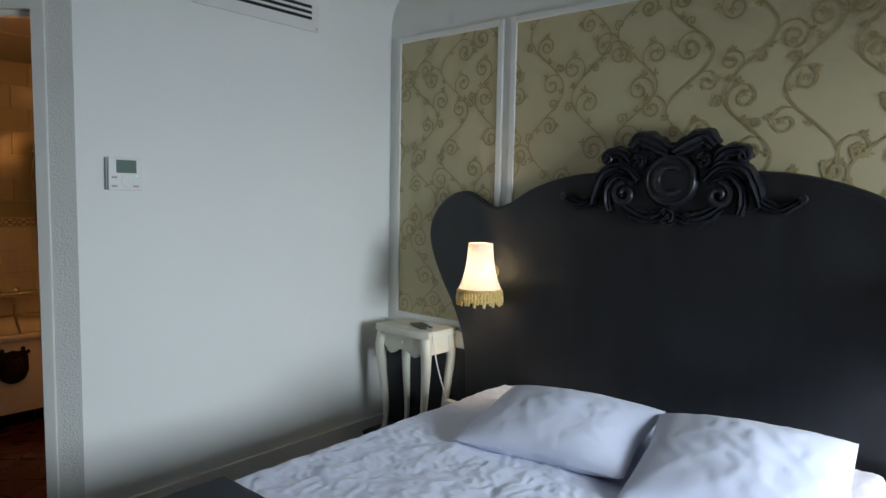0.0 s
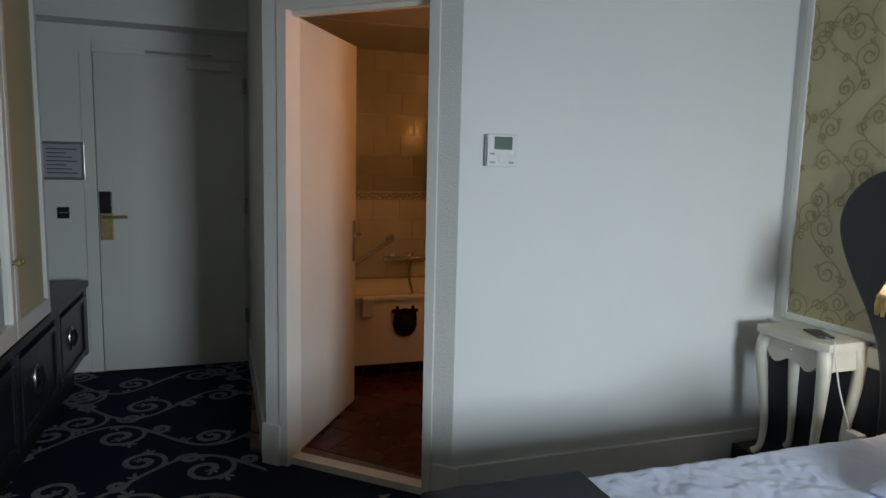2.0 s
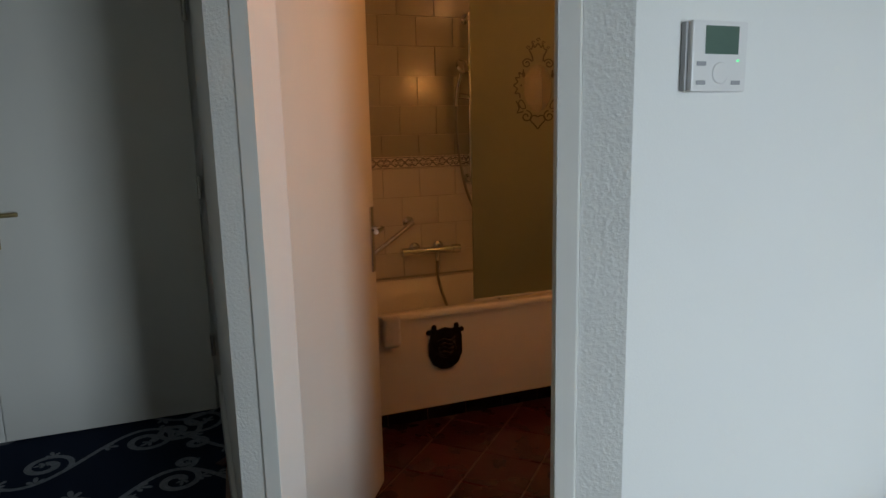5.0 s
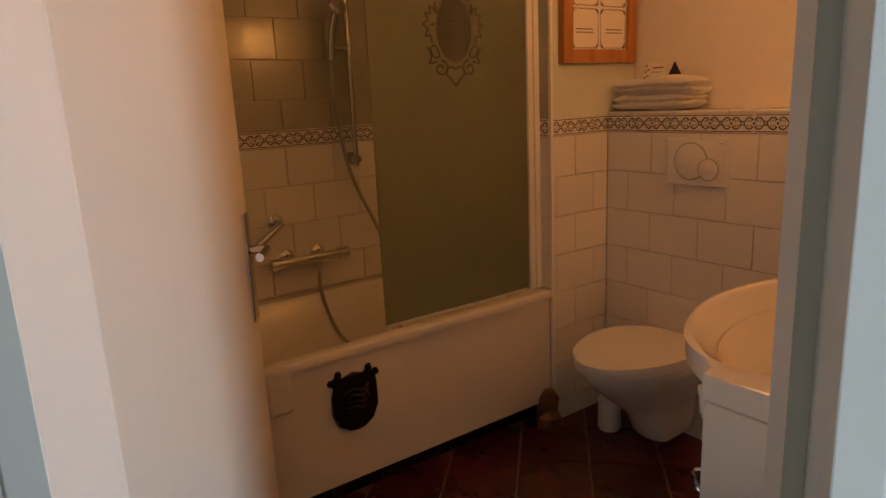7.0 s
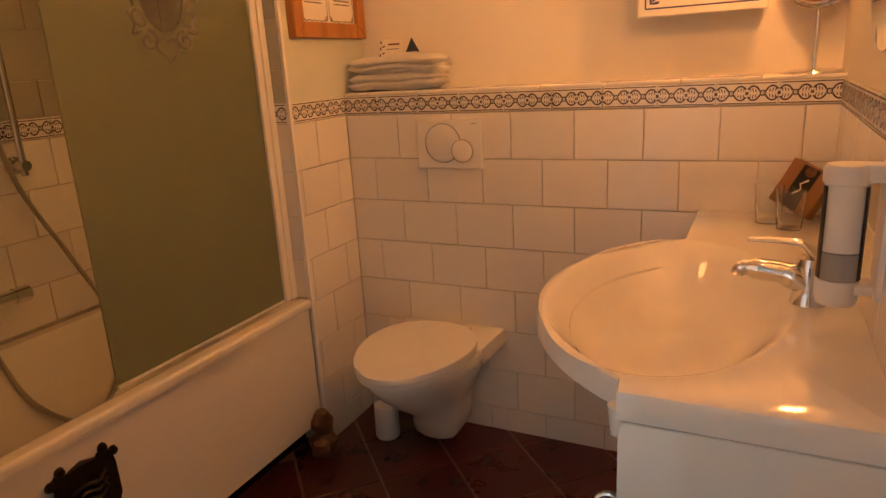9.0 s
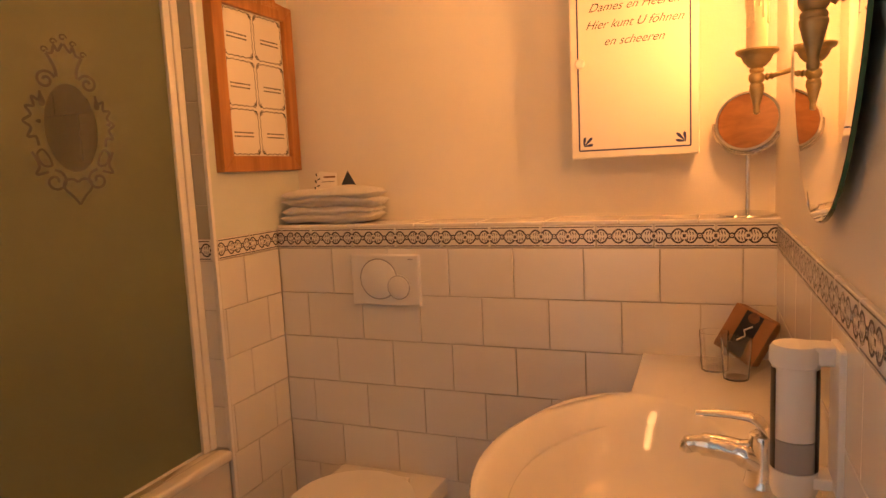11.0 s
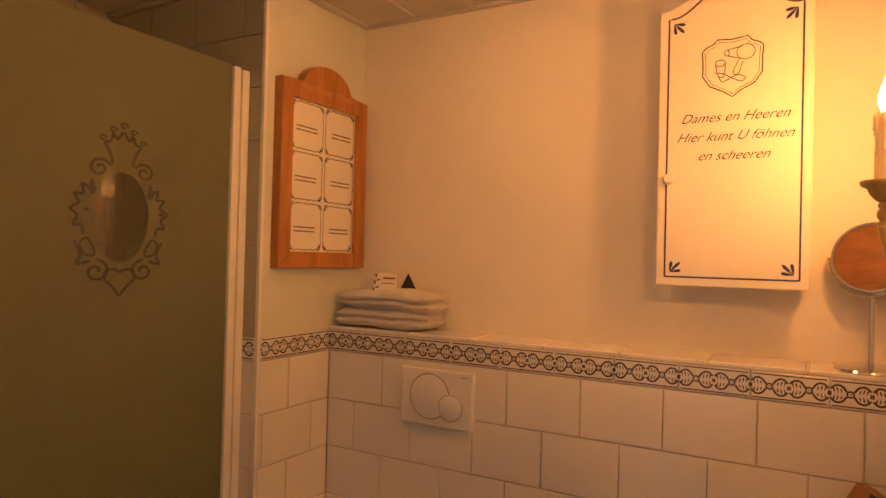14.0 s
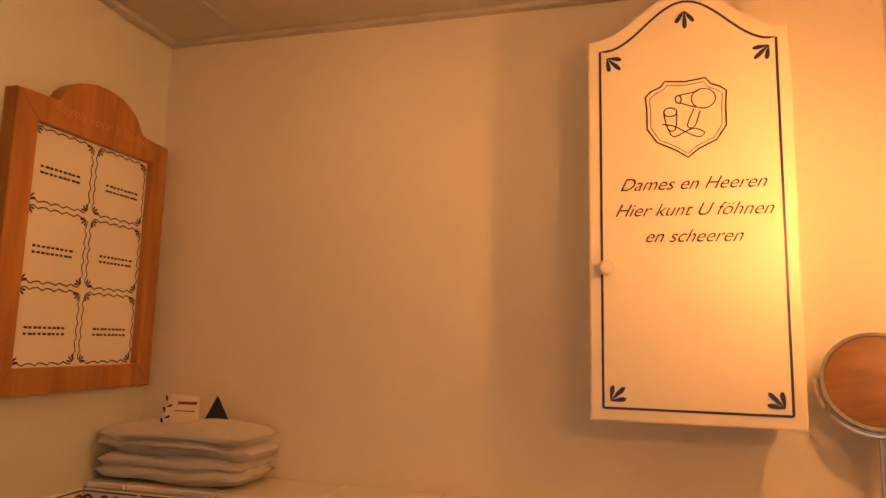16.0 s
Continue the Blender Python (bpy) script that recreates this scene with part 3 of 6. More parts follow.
# dark sideboard with drawers
DF, DE, DN = -0.75, -4.93, -2.45
side = thing("sideboard", ((DE + DN) / 2, -1.05, 0), "dark blue-black sideboard with wide drawers and oval pulls", "sideboard")
part("body", box(DE, DN, SY + 0.005, DF - 0.02, 0.17, 0.63, 0.003), M_NAVYWOOD, side)
part("base", box(DE + 0.06, DN, SY + 0.02, DF - 0.08, 0.0, 0.17), M_BLACKWOOD, side)
part("top", box(DE - 0.015, DN, SY + 0.003, DF + 0.015, 0.63, 0.672, 0.008), M_NAVYWOOD, side)
for k in range(3):
    x0 = DE + 0.10 + k * 0.76
    x1 = x0 + 0.66
    dr = part("drawer", box(x0, x1, DF - 0.02, DF - 0.004, 0.22, 0.59, 0.004), M_NAVYWOOD, side)
    fr = bmesh.new()
    for a, b, c, d in ((x0, x1, 0.56, 0.59), (x0, x1, 0.22, 0.25), (x0, x0 + 0.03, 0.25, 0.56), (x1 - 0.03, x1, 0.25, 0.56)):
        box(a, b, DF - 0.004, DF + 0.008, c, d, 0.003, fr)
    part("drawer_moulding", fr, M_NAVYWOOD, dr)
    pb = lathe([(0, 0.012), (0.05, 0.012), (0.062, 0.006), (0.064, 0.0)], (0, 0, 0), 24, m=Matrix.Translation(((x0 + x1) / 2 + 0.05, DF - 0.004, 0.41)) @ pose(0, 0, 0, -90, 0, 0) @ Matrix.Diagonal((0.75, 1.15, 1, 1)))
    pull = part("pull_plate", pb, M_STEEL, dr, "oval pewter pull", True)
    bar = bmesh.new()
    for q in (-1, 0, 1):
        tube([((x0 + x1) / 2 + 0.05 + q * 0.02, DF + 0.012, 0.37), ((x0 + x1) / 2 + 0.05 + q * 0.022, DF + 0.024, 0.42), ((x0 + x1) / 2 + 0.05 + q * 0.02, DF + 0.012, 0.46)], 0.007, 6, bar)
    part("pull_ornament", bar, M_BLACKWOOD, pull, "dark raised ornament", True)
for k in range(4):
    part("pilaster", box(DE + 0.035 + k * 0.76 - 0.03, DE + 0.035 + k * 0.76 + 0.045, DF - 0.02, DF + 0.004, 0.19, 0.62, 0.006), M_NAVYWOOD, side)

# white wardrobe doors above the sideboard
ward = thing("wardrobe", (-3.3, -1.05, 0.672), "white wardrobe with mirror and wallpaper door panels", "wardrobe")
part("carcass", box(-3.93, DN, SY + 0.004, DF - 0.022, 0.673, 2.5), M_TRIM, ward)
for x0, x1, mt, nm in ((-3.95, -3.38, M_PAPER, "wallpaper_panel"), (-3.37, -2.72, M_MIRROR, "mirror_panel")):
    dfm = bmesh.new()
    for a, b, c, d in ((x0, x1, 0.68, 0.76), (x0, x1, 2.4, 2.48), (x0, x0 + 0.045, 0.76, 2.4), (x1 - 0.045, x1, 0.76, 2.4)):
        box(a, b, DF - 0.02, DF + 0.012, c, d, 0.005, dfm)
    wd = part("door", dfm, M_TRIM, ward, "white framed wardrobe door")
    part(nm, box(x0 + 0.04, x1 - 0.04, DF - 0.018, DF - 0.006, 0.755, 2.405), mt, wd, "beige patterned panel" if mt is M_PAPER else "mirror panel")
    part("knob", lathe([(0, 0.035), (0.012, 0.033), (0.015, 0.025), (0.008, 0.012), (0.01, 0)], (x1 - 0.022 if mt is M_PAPER else x0 + 0.022, DF + 0.012, 1.02), 14, m=pose(0, 0, 0, -90, 0, 0)), M_BRASS, wd, "small brass knob", True)

# ---- bedroom ----
vent = thing("air_vent", (WX, 1.85, 2.29), "long white slotted air grille on the wall", "air vent")
part("frame", box(WX, WX + 0.012, 1.50, 2.19, 2.285, 2.43, 0.004), M_WHITEPL, vent)
for k in range(3):
    part("slot", box(WX + 0.012, WX + 0.0135, 1.56, 2.14, 2.34 + 0.028 * k, 2.355 + 0.028 * k), M_BLACKPL, vent)
for y in (1.52, 2.17):
    part("screw", lathe([(0, 0.003), (0.005, 0.002), (0.006, 0)], (WX + 0.012, y, 2.30), 10, m=pose(0, 0, 0, 0, 90, 0)), M_STEEL, vent)

th = thing("thermostat", (WX, 1.19, 1.45), "white wall thermostat with a grey-green display", "thermostat")
part("body", box(WX, WX + 0.026, 1.128, 1.262, 1.470, 1.602, 0.004), M_WHITEPL, th)
# grey strip stands in for the shade on the white body's left side
part("shaded_edge", box(WX, WX + 0.014, 1.122, 1.1285, 1.472, 1.600, 0.002), M_GREYPL, th, "grey strip for the shaded side edge")
part("display", box(WX + 0.026, WX + 0.0275, 1.158, 1.238, 1.540, 1.592, 0.0005), M_LCD, th, "grey-green display")
for y, z in ((1.150, 1.522), (1.150, 1.487), (1.235, 1.487)):
    part("button", box(WX + 0.026, WX + 0.0278, y - 0.011, y + 0.011, z - 0.004, z + 0.004, 0.001), M_GREYPL, th)
part("dial", lathe([(0, 0.002), (0.019, 0.002), (0.021, 0.0)], (WX + 0.026, 1.197, 1.505), 20, m=pose(0, 0, 0, 0, 90, 0)), M_WHITEPL, th)
part("led", box(WX + 0.026, WX + 0.0282, 1.236, 1.240, 1.527, 1.530), M_LED, th)

# bedside table with cabriole legs
NX, NYC, NZ = -2.385, 2.59, 0.14
ns = thing("bedside_table", (NX, NYC, NZ), "cream lacquered bedside table with curved legs", "bedside table")
W2, D2 = 0.172, 0.105


def rounded(w, d, bulge, n=10):
    pts = [(-w, d), (w, d)]
    for i in range(n + 1):
        t = i / n
        x = w - 2 * w * t
        pts.append((x * 1.02, -d - bulge * (1 - (2 * t - 1) ** 4)))
    return pts


part("top", prism([(NX + x, NYC + y) for x, y in rounded(W2 + 0.02, D2 + 0.01, 0.025)], 0.735, 0.77, bevel=0.008), M_CREAM, ns, "", True)
apr = []
for i in range(21):
    t = i / 20
    apr.append((-W2 + 2 * W2 * t, -0.085 + 0.03 * math.cos(4 * math.pi * t) - 0.028 * math.exp(-((t - 0.5) / 0.12) ** 2)))
apron = [(W2, 0), (-W2, 0)] + apr
part("apron", prism(apron, 0, 0.02, m=facing_south(NX, NYC - D2 + 0.02, 0.735)), M_CREAM, ns)
part("side_apron", box(NX - W2, NX - W2 + 0.018, NYC - D2 + 0.02, NYC + D2, 0.64, 0.735), M_CREAM, ns)
part("side_apron", box(NX + W2 - 0.018, NX + W2, NYC - D2 + 0.02, NYC + D2, 0.64, 0.735), M_CREAM, ns)
part("knob", lathe([(0, 0.012), (0.006, 0.011), (0.004, 0.004), (0.006, 0)], (NX, NYC - D2 - 0.002, 0.695), 10, m=pose(0, 0, 0, 90, 0, 0)), M_STEEL, ns, "", True)
for sx in (-1, 1):
    for sy in (-1, 1):
        px, py = NX + sx * (W2 - 0.02), NYC + sy * (D2 - 0.015)
        line = spline([(px, py, 0.735), (px + sx * 0.016, py + sy * 0.012, 0.64), (px + sx * 0.004, py + sy * 0.002, 0.48), (px - sx * 0.014, py - sy * 0.006, 0.30), (px - sx * 0.006, py, 0.19), (px + sx * 0.02, py + sy * 0.012, NZ + 0.012)], 6)
        rad = [0.036 - 0.021 * min(1, i / 20) for i in range(len(line))]
        rad[-1] = rad[-2] = 0.017
        part("leg", tube(line, rad, 10), M_CREAM, ns, "", True)
solo("mobile_phone", box(-0.072, 0.072, -0.036, 0.036, 0, 0.009, 0.004), M_BLACKPL, "black mobile phone lying on the bedside table", "phone").matrix_basis = pose(-2.335, 2.575, 0.771, 0, 0, -24)
cab = solo("charging_cable", tube(spline([(-2.27, 2.545, 0.775), (-2.21, 2.52, 0.774), (-2.185, 2.50, 0.75), (-2.15, 2.50, 0.60), (-2.08, 2.50, 0.42), (-2.06, 2.50, 0.28), (-2.03, 2.5, 0.16), (-2.02, 2.5, 0.145)], 8), 0.0035, 6), M_WHITEPL, "thin white charging cable hanging down", "cable", smooth=True)
plug = solo("socket_adapter", box(-2.10, -2.03, 2.49, 2.53, 0.40, 0.44, 0.008), M_WHITEPL, "white adapter hanging on its cord", "adapter")
cord = solo("lamp_cord", tube(spline([(-2.07, 2.51, 0.40), (-2.13, 2.50, 0.34), (-2.11, 2.5, 0.22), (-2.06, 2.5, 0.2), (-2.10, 2.5, 0.17), (-2.16, 2.5, 0.15)], 8), 0.0045, 6), M_WHITEPL, "looped white cord beside the bed", "cord", smooth=True)

# headboard
HC, HF = -1.035, 2.655
half = [(0.0, 1.58), (0.42, 1.565), (0.66, 1.505), (0.80, 1.43), (0.90, 1.405), (0.985, 1.445), (1.08, 1.482), (1.19, 1.455), (1.28, 1.37), (1.31, 1.27), (1.285, 1.16), (1.22, 1.03), (1.14, 0.90), (1.08, 0.76), (1.05, 0.60), (1.045, 0.40), (1.045, 0.02)]
curve = [(v.x, v.y) for v in spline([(x, z, 0) for x, z in half], 5)]
outline = [(HC + x, z) for x, z in curve] + [(HC - x, z) for x, z in reversed(curve[1:])]
head = thing("headboard", (HC, HF, 0.0), "tall black wooden headboard with a carved crest", "headboard")
part("panel", prism(outline, 0, 0.04, m=facing_south(0, NY - 0.025, 0), bevel=0.006), M_BLACKWOOD, head)
part("rim", tube([(x, HF + 0.02, z) for x, z in [(HC - x, z) for x, z in reversed(curve[1:])] + [(HC + x, z) for x, z in curve]], 0.018, 8), M_BLACKWOOD, head, "", True)
CZ = 1.552
back = [(0.0, 1.70), (0.13, 1.715), (0.17, 1.69), (0.27, 1.665), (0.30, 1.60), (0.335, 1.53), (0.33, 1.44), (0.22, 1.42), (0.10, 1.385), (0.0, 1.38)]
cr = part("crest", prism([(HC + x, z) for x, z in reversed(back)] + [(HC - x, z) for x, z in back[1:-1]], 0, 0.018, m=facing_south(0, HF + 0.004, 0), bevel=0.006), M_CARVE, head, "carved black scroll crest")


def fluted(line, width, lift=0.03, ridges=3):
    """A carved leaf: a band along a line, ribbed lengthwise and bulging towards the room."""
    pts = spline([(HC + x, 0, z) for x, z in line], 7)
    k, across = len(pts) - 1, 4 * ridges
    bm = bmesh.new()
    rows = []
    for i, p in enumerate(pts):
        t = i / k
        d = (pts[min(i + 1, k)] - pts[max(i - 1, 0)]).normalized()
        side_ = Vector((-d.z, 0, d.x))
        wd = width * (0.35 + 0.65 * math.sin(math.pi * (0.15 + 0.72 * t))) * (1 + 0.10 * math.cos(t * 26))
        row = []
        for q in range(across + 1):
            u = 2 * q / across - 1
            out = lift * (1 - u * u) ** 0.6 * (0.55 + 0.45 * math.sin(math.pi * (0.2 + 0.7 * t))) + 0.007 * math.cos(u * ridges * math.pi)
            row.append(bm.verts.new(Vector((p.x, HF - 0.012 - out, p.z)) + side_ * (u * wd / 2)))
        rows.append(row)
    for p, q in zip(rows, rows[1:]):
        for i in range(across):
            bm.faces.new((p[i], p[i + 1], q[i + 1], q[i]))
    rim = [r[0] for r in rows] + rows[-1][1:] + [r[-1] for r in reversed(rows[:-1])] + rows[0][-2:0:-1]
    low_ = [bm.verts.new((v.co.x, HF, v.co.z)) for v in rim]
    for i in range(len(rim)):
        i2 = (i + 1) % len(rim)
        bm.faces.new((rim[i], rim[i2], low_[i2], low_[i]))
    part("leaf", bm, M_CARVE, cr, "", True)


def volute(cx_, cz_, r, turns, a0, hand, thick):
    pts = []
    for k in range(26):
        t = k / 25
        rr = r * (1 - 0.82 * t)
        a = a0 + hand * turns * 2 * math.pi * t
        pts.append((HC + cx_ + rr * math.cos(a), HF - 0.03 - 0.008 * t, cz_ + rr * math.sin(a)))
    part("scroll", tube(pts, [thick * (1 - 0.45 * k / 25) for k in range(26)], 8), M_CARVE, cr, "", True)


def rosette(cx_, cz_, r):
    bm = lathe([(0, 0.034), (r * 0.22, 0.034), (r * 0.34, 0.024), (r * 0.5, 0.034), (r * 0.68, 0.022), (r * 0.85, 0.026), (r, 0.0)], (HC + cx_, HF - 0.014, cz_), 20, None, pose(0, 0, 0, 90, 0, 0))
    for v in bm.verts:
        a = math.atan2(v.co.z - cz_, v.co.x - HC - cx_)
        v.co.y -= 0.004 * math.cos(5 * a)
    part("rosette", bm, M_CARVE, cr, "", True)


for s in (-1, 1):
    fluted([(s * 0.01, 1.665), (s * 0.07, 1.70), (s * 0.13, 1.72), (s * 0.17, 1.685)], 0.085, 0.045)
    fluted([(s * 0.17, 1.62), (s * 0.21, 1.66), (s * 0.265, 1.665), (s * 0.29, 1.63)], 0.065, 0.035)
    fluted([(s * 0.135, 1.55), (s * 0.20, 1.605), (s * 0.285, 1.585), (s * 0.325, 1.51), (s * 0.345, 1.45)], 0.06, 0.04)
    fluted([(s * 0.16, 1.545), (s * 0.225, 1.565), (s * 0.27, 1.52), (s * 0.275, 1.46), (s * 0.265, 1.42)], 0.05, 0.036)
    fluted([(s * 0.31, 1.535), (s * 0.345, 1.475), (s * 0.41, 1.445), (s * 0.475, 1.478)], 0.045, 0.026)
    fluted([(s * 0.03, 1.415), (s * 0.09, 1.40), (s * 0.15, 1.415), (s * 0.20, 1.45)], 0.065, 0.035)
    volute(s * 0.195, 1.495, 0.052, 1.4, math.pi / 2, -s, 0.015)
    volute(s * 0.275, 1.645, 0.028, 1.2, math.pi / 2, -s, 0.011)
    volute(s * 0.485, 1.487, 0.014, 1.2, -math.pi / 2, s, 0.008)
    rosette(s * 0.135, 1.632, 0.036)
    rosette(s * 0.075, 1.405, 0.024)
rosette(0.0, 1.408, 0.042)
med = lathe([(0, 0.02), (0.085, 0.02), (0.092, 0.026), (0.10, 0.026), (0.112, 0.012), (0.114, -0.01)], (HC, HF - 0.016, CZ), 32, None, pose(0, 0, 0, 90, 0, 0))
arc = [(HC + 0.055 * math.cos(a), HF - 0.037, CZ + 0.055 * math.sin(a)) for a in [0.7 + i * (2 * math.pi - 1.4) / 24 for i in range(25)]]
tube(arc, [0.010 + 0.006 * math.sin(math.pi * i / 24) for i in range(25)], 8, med)
part("medallion", med, M_CARVE, cr, "round black medallion with a raised arc", True)

# wall lamps on the headboard
bl = thing("bedside_lamp", (-1.96, HF, 1.0), "small lit wall lamp with fringed ivory shade", "wall lamp", "bedside lamps")
lx, ly = -1.925, 2.545
part("shade", lathe([(0.060, 1.245), (0.061, 1.235), (0.065, 1.18), (0.074, 1.12), (0.088, 1.065), (0.106, 1.02), (0.104, 1.02), (0.086, 1.065), (0.072, 1.12), (0.063, 1.18), (0.059, 1.235), (0.058, 1.245)], (lx, ly, 0), 12, ring=True), M_SHADE, bl, "ivory fabric shade")
part("trim_band", lathe([(0.105, 1.026), (0.108, 1.018), (0.107, 1.008), (0.103, 1.008)], (lx, ly, 0), 24, ring=True), M_FRINGE, bl)
fr = bmesh.new()
for i in range(44):
    a = 2 * math.pi * i / 44
    L = 0.058 + 0.012 * math.sin(i * 2.3)
    tube([(lx + 0.106 * math.cos(a), ly + 0.106 * math.sin(a), 1.014), (lx + 0.108 * math.cos(a), ly + 0.108 * math.sin(a), 1.012 - L * 0.35), (lx + 0.108 * math.cos(a), ly + 0.108 * math.sin(a), 1.012 - L * 0.7), (lx + 0.108 * math.cos(a), ly + 0.108 * math.sin(a), 1.012 - L)], [0.007, 0.0062, 0.0095, 0.006], 6, fr)
part("fringe", fr, M_FRINGE, bl, "gold bead fringe")
part("bulb", lathe([(0, 1.06), (0.018, 1.075), (0.024, 1.10), (0.016, 1.135), (0, 1.15)], (lx, ly, 0), 14), M_BEDBULB, bl, "glowing bulb", True)
part("arm", tube(spline([(lx, HF, 1.10), (lx, HF - 0.03, 1.05), (lx, ly + 0.02, 1.02), (lx, ly, 1.055)], 6), 0.007, 8), M_BRASS, bl, "brass arm", True)
part("wall_plate", lathe([(0, 0.014), (0.03, 0.012), (0.035, 0.0)], (lx, HF, 1.10), 18, m=pose(0, 0, 0, 90, 0, 0)), M_BRASS, bl, "", True)
copy_thing(bl, Matrix.Translation((-0.115, HF, 1.0)))

# bed
BL, BR, BF, BH = -1.79, -0.26, 0.62, 2.62


def cloth(x0, x1, y0, y1, z, drop, amp, seed, nx=90, ny=110, fold=1.0):
    """A sheet over a bed: rumpled top, rounded edges that hang down at the sides and the foot."""
    bm = bmesh.new()
    grid = []
    for j in range(ny + 1):
        row = []
        for i in range(nx + 1):
            u = -drop + (x1 - x0 + 2 * drop) * i / nx
            v = -drop + (y1 - y0 + drop) * j / ny
            over = max(0.0, -u, u - (x1 - x0), -v)
            x, y = min(max(u, 0), x1 - x0) + x0, max(v, 0) + y0
            p = Vector((u * 5 + seed, v * 5, seed))
            n = noise.fractal(p, 0.9, 2.0, 4)
            d = 0.5 + 0.5 * noise.noise(Vector((u * 1.6, v * 1.6, seed + 5)))
            crease = abs(noise.noise(Vector((u * 20 + v * 11 + 1.5 * n, v * 13 - u * 7, seed + 9))))
            fine = noise.noise(Vector((u * 34 - v * 9 + 2 * n, v * 9 + u * 4, seed + 2)))
            fine2 = noise.noise(Vector((u * 8 + v * 30 - 2 * n, u * 12, seed + 4)))
            ridge = max(0.0, 0.3 - abs(fine)) * max(0.0, d - 0.35) + max(0.0, 0.25 - abs(fine2)) * max(0.0, 0.75 - d)
            wob = amp * (0.4 * n + 1.0 * d * max(0, 0.35 - crease) + 1.5 * ridge) * fold
            edge = min(1.0, over / 0.05)
            hang = 0.02 * math.sin(u * 19 + v * 23) * min(1, over * 4)
            ox = (-1 if u < 0 else 1 if u > x1 - x0 else 0) * (0.03 * math.sqrt(edge) + hang)
            oy = (-0.03 * math.sqrt(edge) - hang) if v < 0 else 0
            row.append(bm.verts.new((x + ox, y + oy, z - over + 0.012 * edge + wob * (1 - 0.6 * edge))))
        grid.append(row)
    for a, b in zip(grid, grid[1:]):
        for i in range(nx):
            bm.faces.new((a[i], a[i + 1], b[i + 1], b[i]))
    return bm


bed = thing("bed", ((BL + BR) / 2, 1.6, 0.0), "double box-spring bed with a white mattress", "bed")
part("box_spring", box(BL + 0.03, BR - 0.03, BF + 0.03, BH, 0.08, 0.32, 0.02), M_NAVYWOOD, bed, "dark upholstered base")
part("mattress", box(BL + 0.02, BR - 0.02, BF + 0.02, BH, 0.32, 0.535, 0.04, seg=3), M_SHEET, bed, "white mattress", True)
for x in (BL + 0.12, BR - 0.12):
    for y in (BF + 0.15, BH - 0.15):
        part("foot", lathe([(0.03, 0.08), (0.025, 0.0)], (x, y, 0), 12), M_BLACKWOOD, bed)
solo("duvet", cloth(BL, BR, BF + 0.06, BH - 0.03, 0.562, 0.2, 0.017, 3.1, 230, 280), M_SHEET, "rumpled white cotton duvet spread on the bed", "duvet", smooth=True)
solo("bed_throw", cloth(BL - 0.01, BR + 0.01, BF, 1.07, 0.592, 0.26, 0.012, 7.7, 60, 40), M_RUNNER, "dark grey-blue throw across the foot of the bed", "throw", smooth=True)


def pillow(name, at, turn, w, d, h, seed, label):
    bm = bmesh.new()
    n = 44
    tops = {}
    for side_ in (1, -1):
        for i in range(n + 1):
            for j in range(n + 1):
                u, v = 2 * i / n - 1, 2 * j / n - 1
                edge = i in (0, n) or j in (0, n)
                if side_ == -1 and edge:
                    tops[-1, i, j] = tops[1, i, j]
                    continue
                pin = 1 - 0.07 * (1 - abs(u)) * abs(v) ** 4 - 0.0
                pin2 = 1 - 0.07 * (1 - abs(v)) * abs(u) ** 4
                full = (max(0, 1 - u * u) * max(0, 1 - v * v)) ** 0.5
                p = Vector((u * 2.2 + seed, v * 2.2, seed))
                k = noise.fractal(p, 0.9, 2, 4)
                crease = max(0, 0.28 - abs(noise.noise(Vector((u * 4.5 + v * 2.5 + 0.6 * k, v * 2.2 - u * 1.2, seed + 3)))))
                z = side_ * h * 0.5 * full * (1 + 0.06 * k) + (0.016 * crease * full if side_ == 1 else 0)
                tops[side_, i, j] = bm.verts.new((u * w / 2 * pin2, v * d / 2 * pin, z))
        for i in range(n):
            for j in range(n):
                q = [tops[side_, a, b] for a, b in ((i, j), (i + 1, j), (i + 1, j + 1), (i, j + 1))]
                bm.faces.new(q)
    ob = solo(name, bm, M_SHEET, label, "pillow", "bed pillows", smooth=True)
    ob.matrix_basis = at @ pose(0, 0, 0, 0, 0, turn)
    return ob


pillow("pillow", pose(-1.20, 2.10, 0.632, 10, 0, 0), 7, 0.64, 0.50, 0.175, 1.3, "plump white striped-cotton pillow, slightly creased")
pillow("pillow", pose(-0.565, 2.11, 0.645, 12, 0, 0), 9, 0.62, 0.54, 0.195, 6.4, "plump white pillow dented along one edge")

# ---- bathroom ----
FZ = FLOOR_BATH

# bath tub
bath = thing("bathtub", (-4.75, 1.28, FZ), "white built-in bathtub with a plain front panel", "bathtub")
BY0, BY1, RIM = BS + 0.004, PY + 0.0, 0.595


def superoval(cx, cy, a, b, n, k):
    out = []
    for i in range(n):
        t = 2 * math.pi * i / n
        c, s = math.cos(t), math.sin(t)
        out.append((cx + a * math.copysign(abs(c) ** (2 / k), c), cy + b * math.copysign(abs(s) ** (2 / k), s)))
    return out


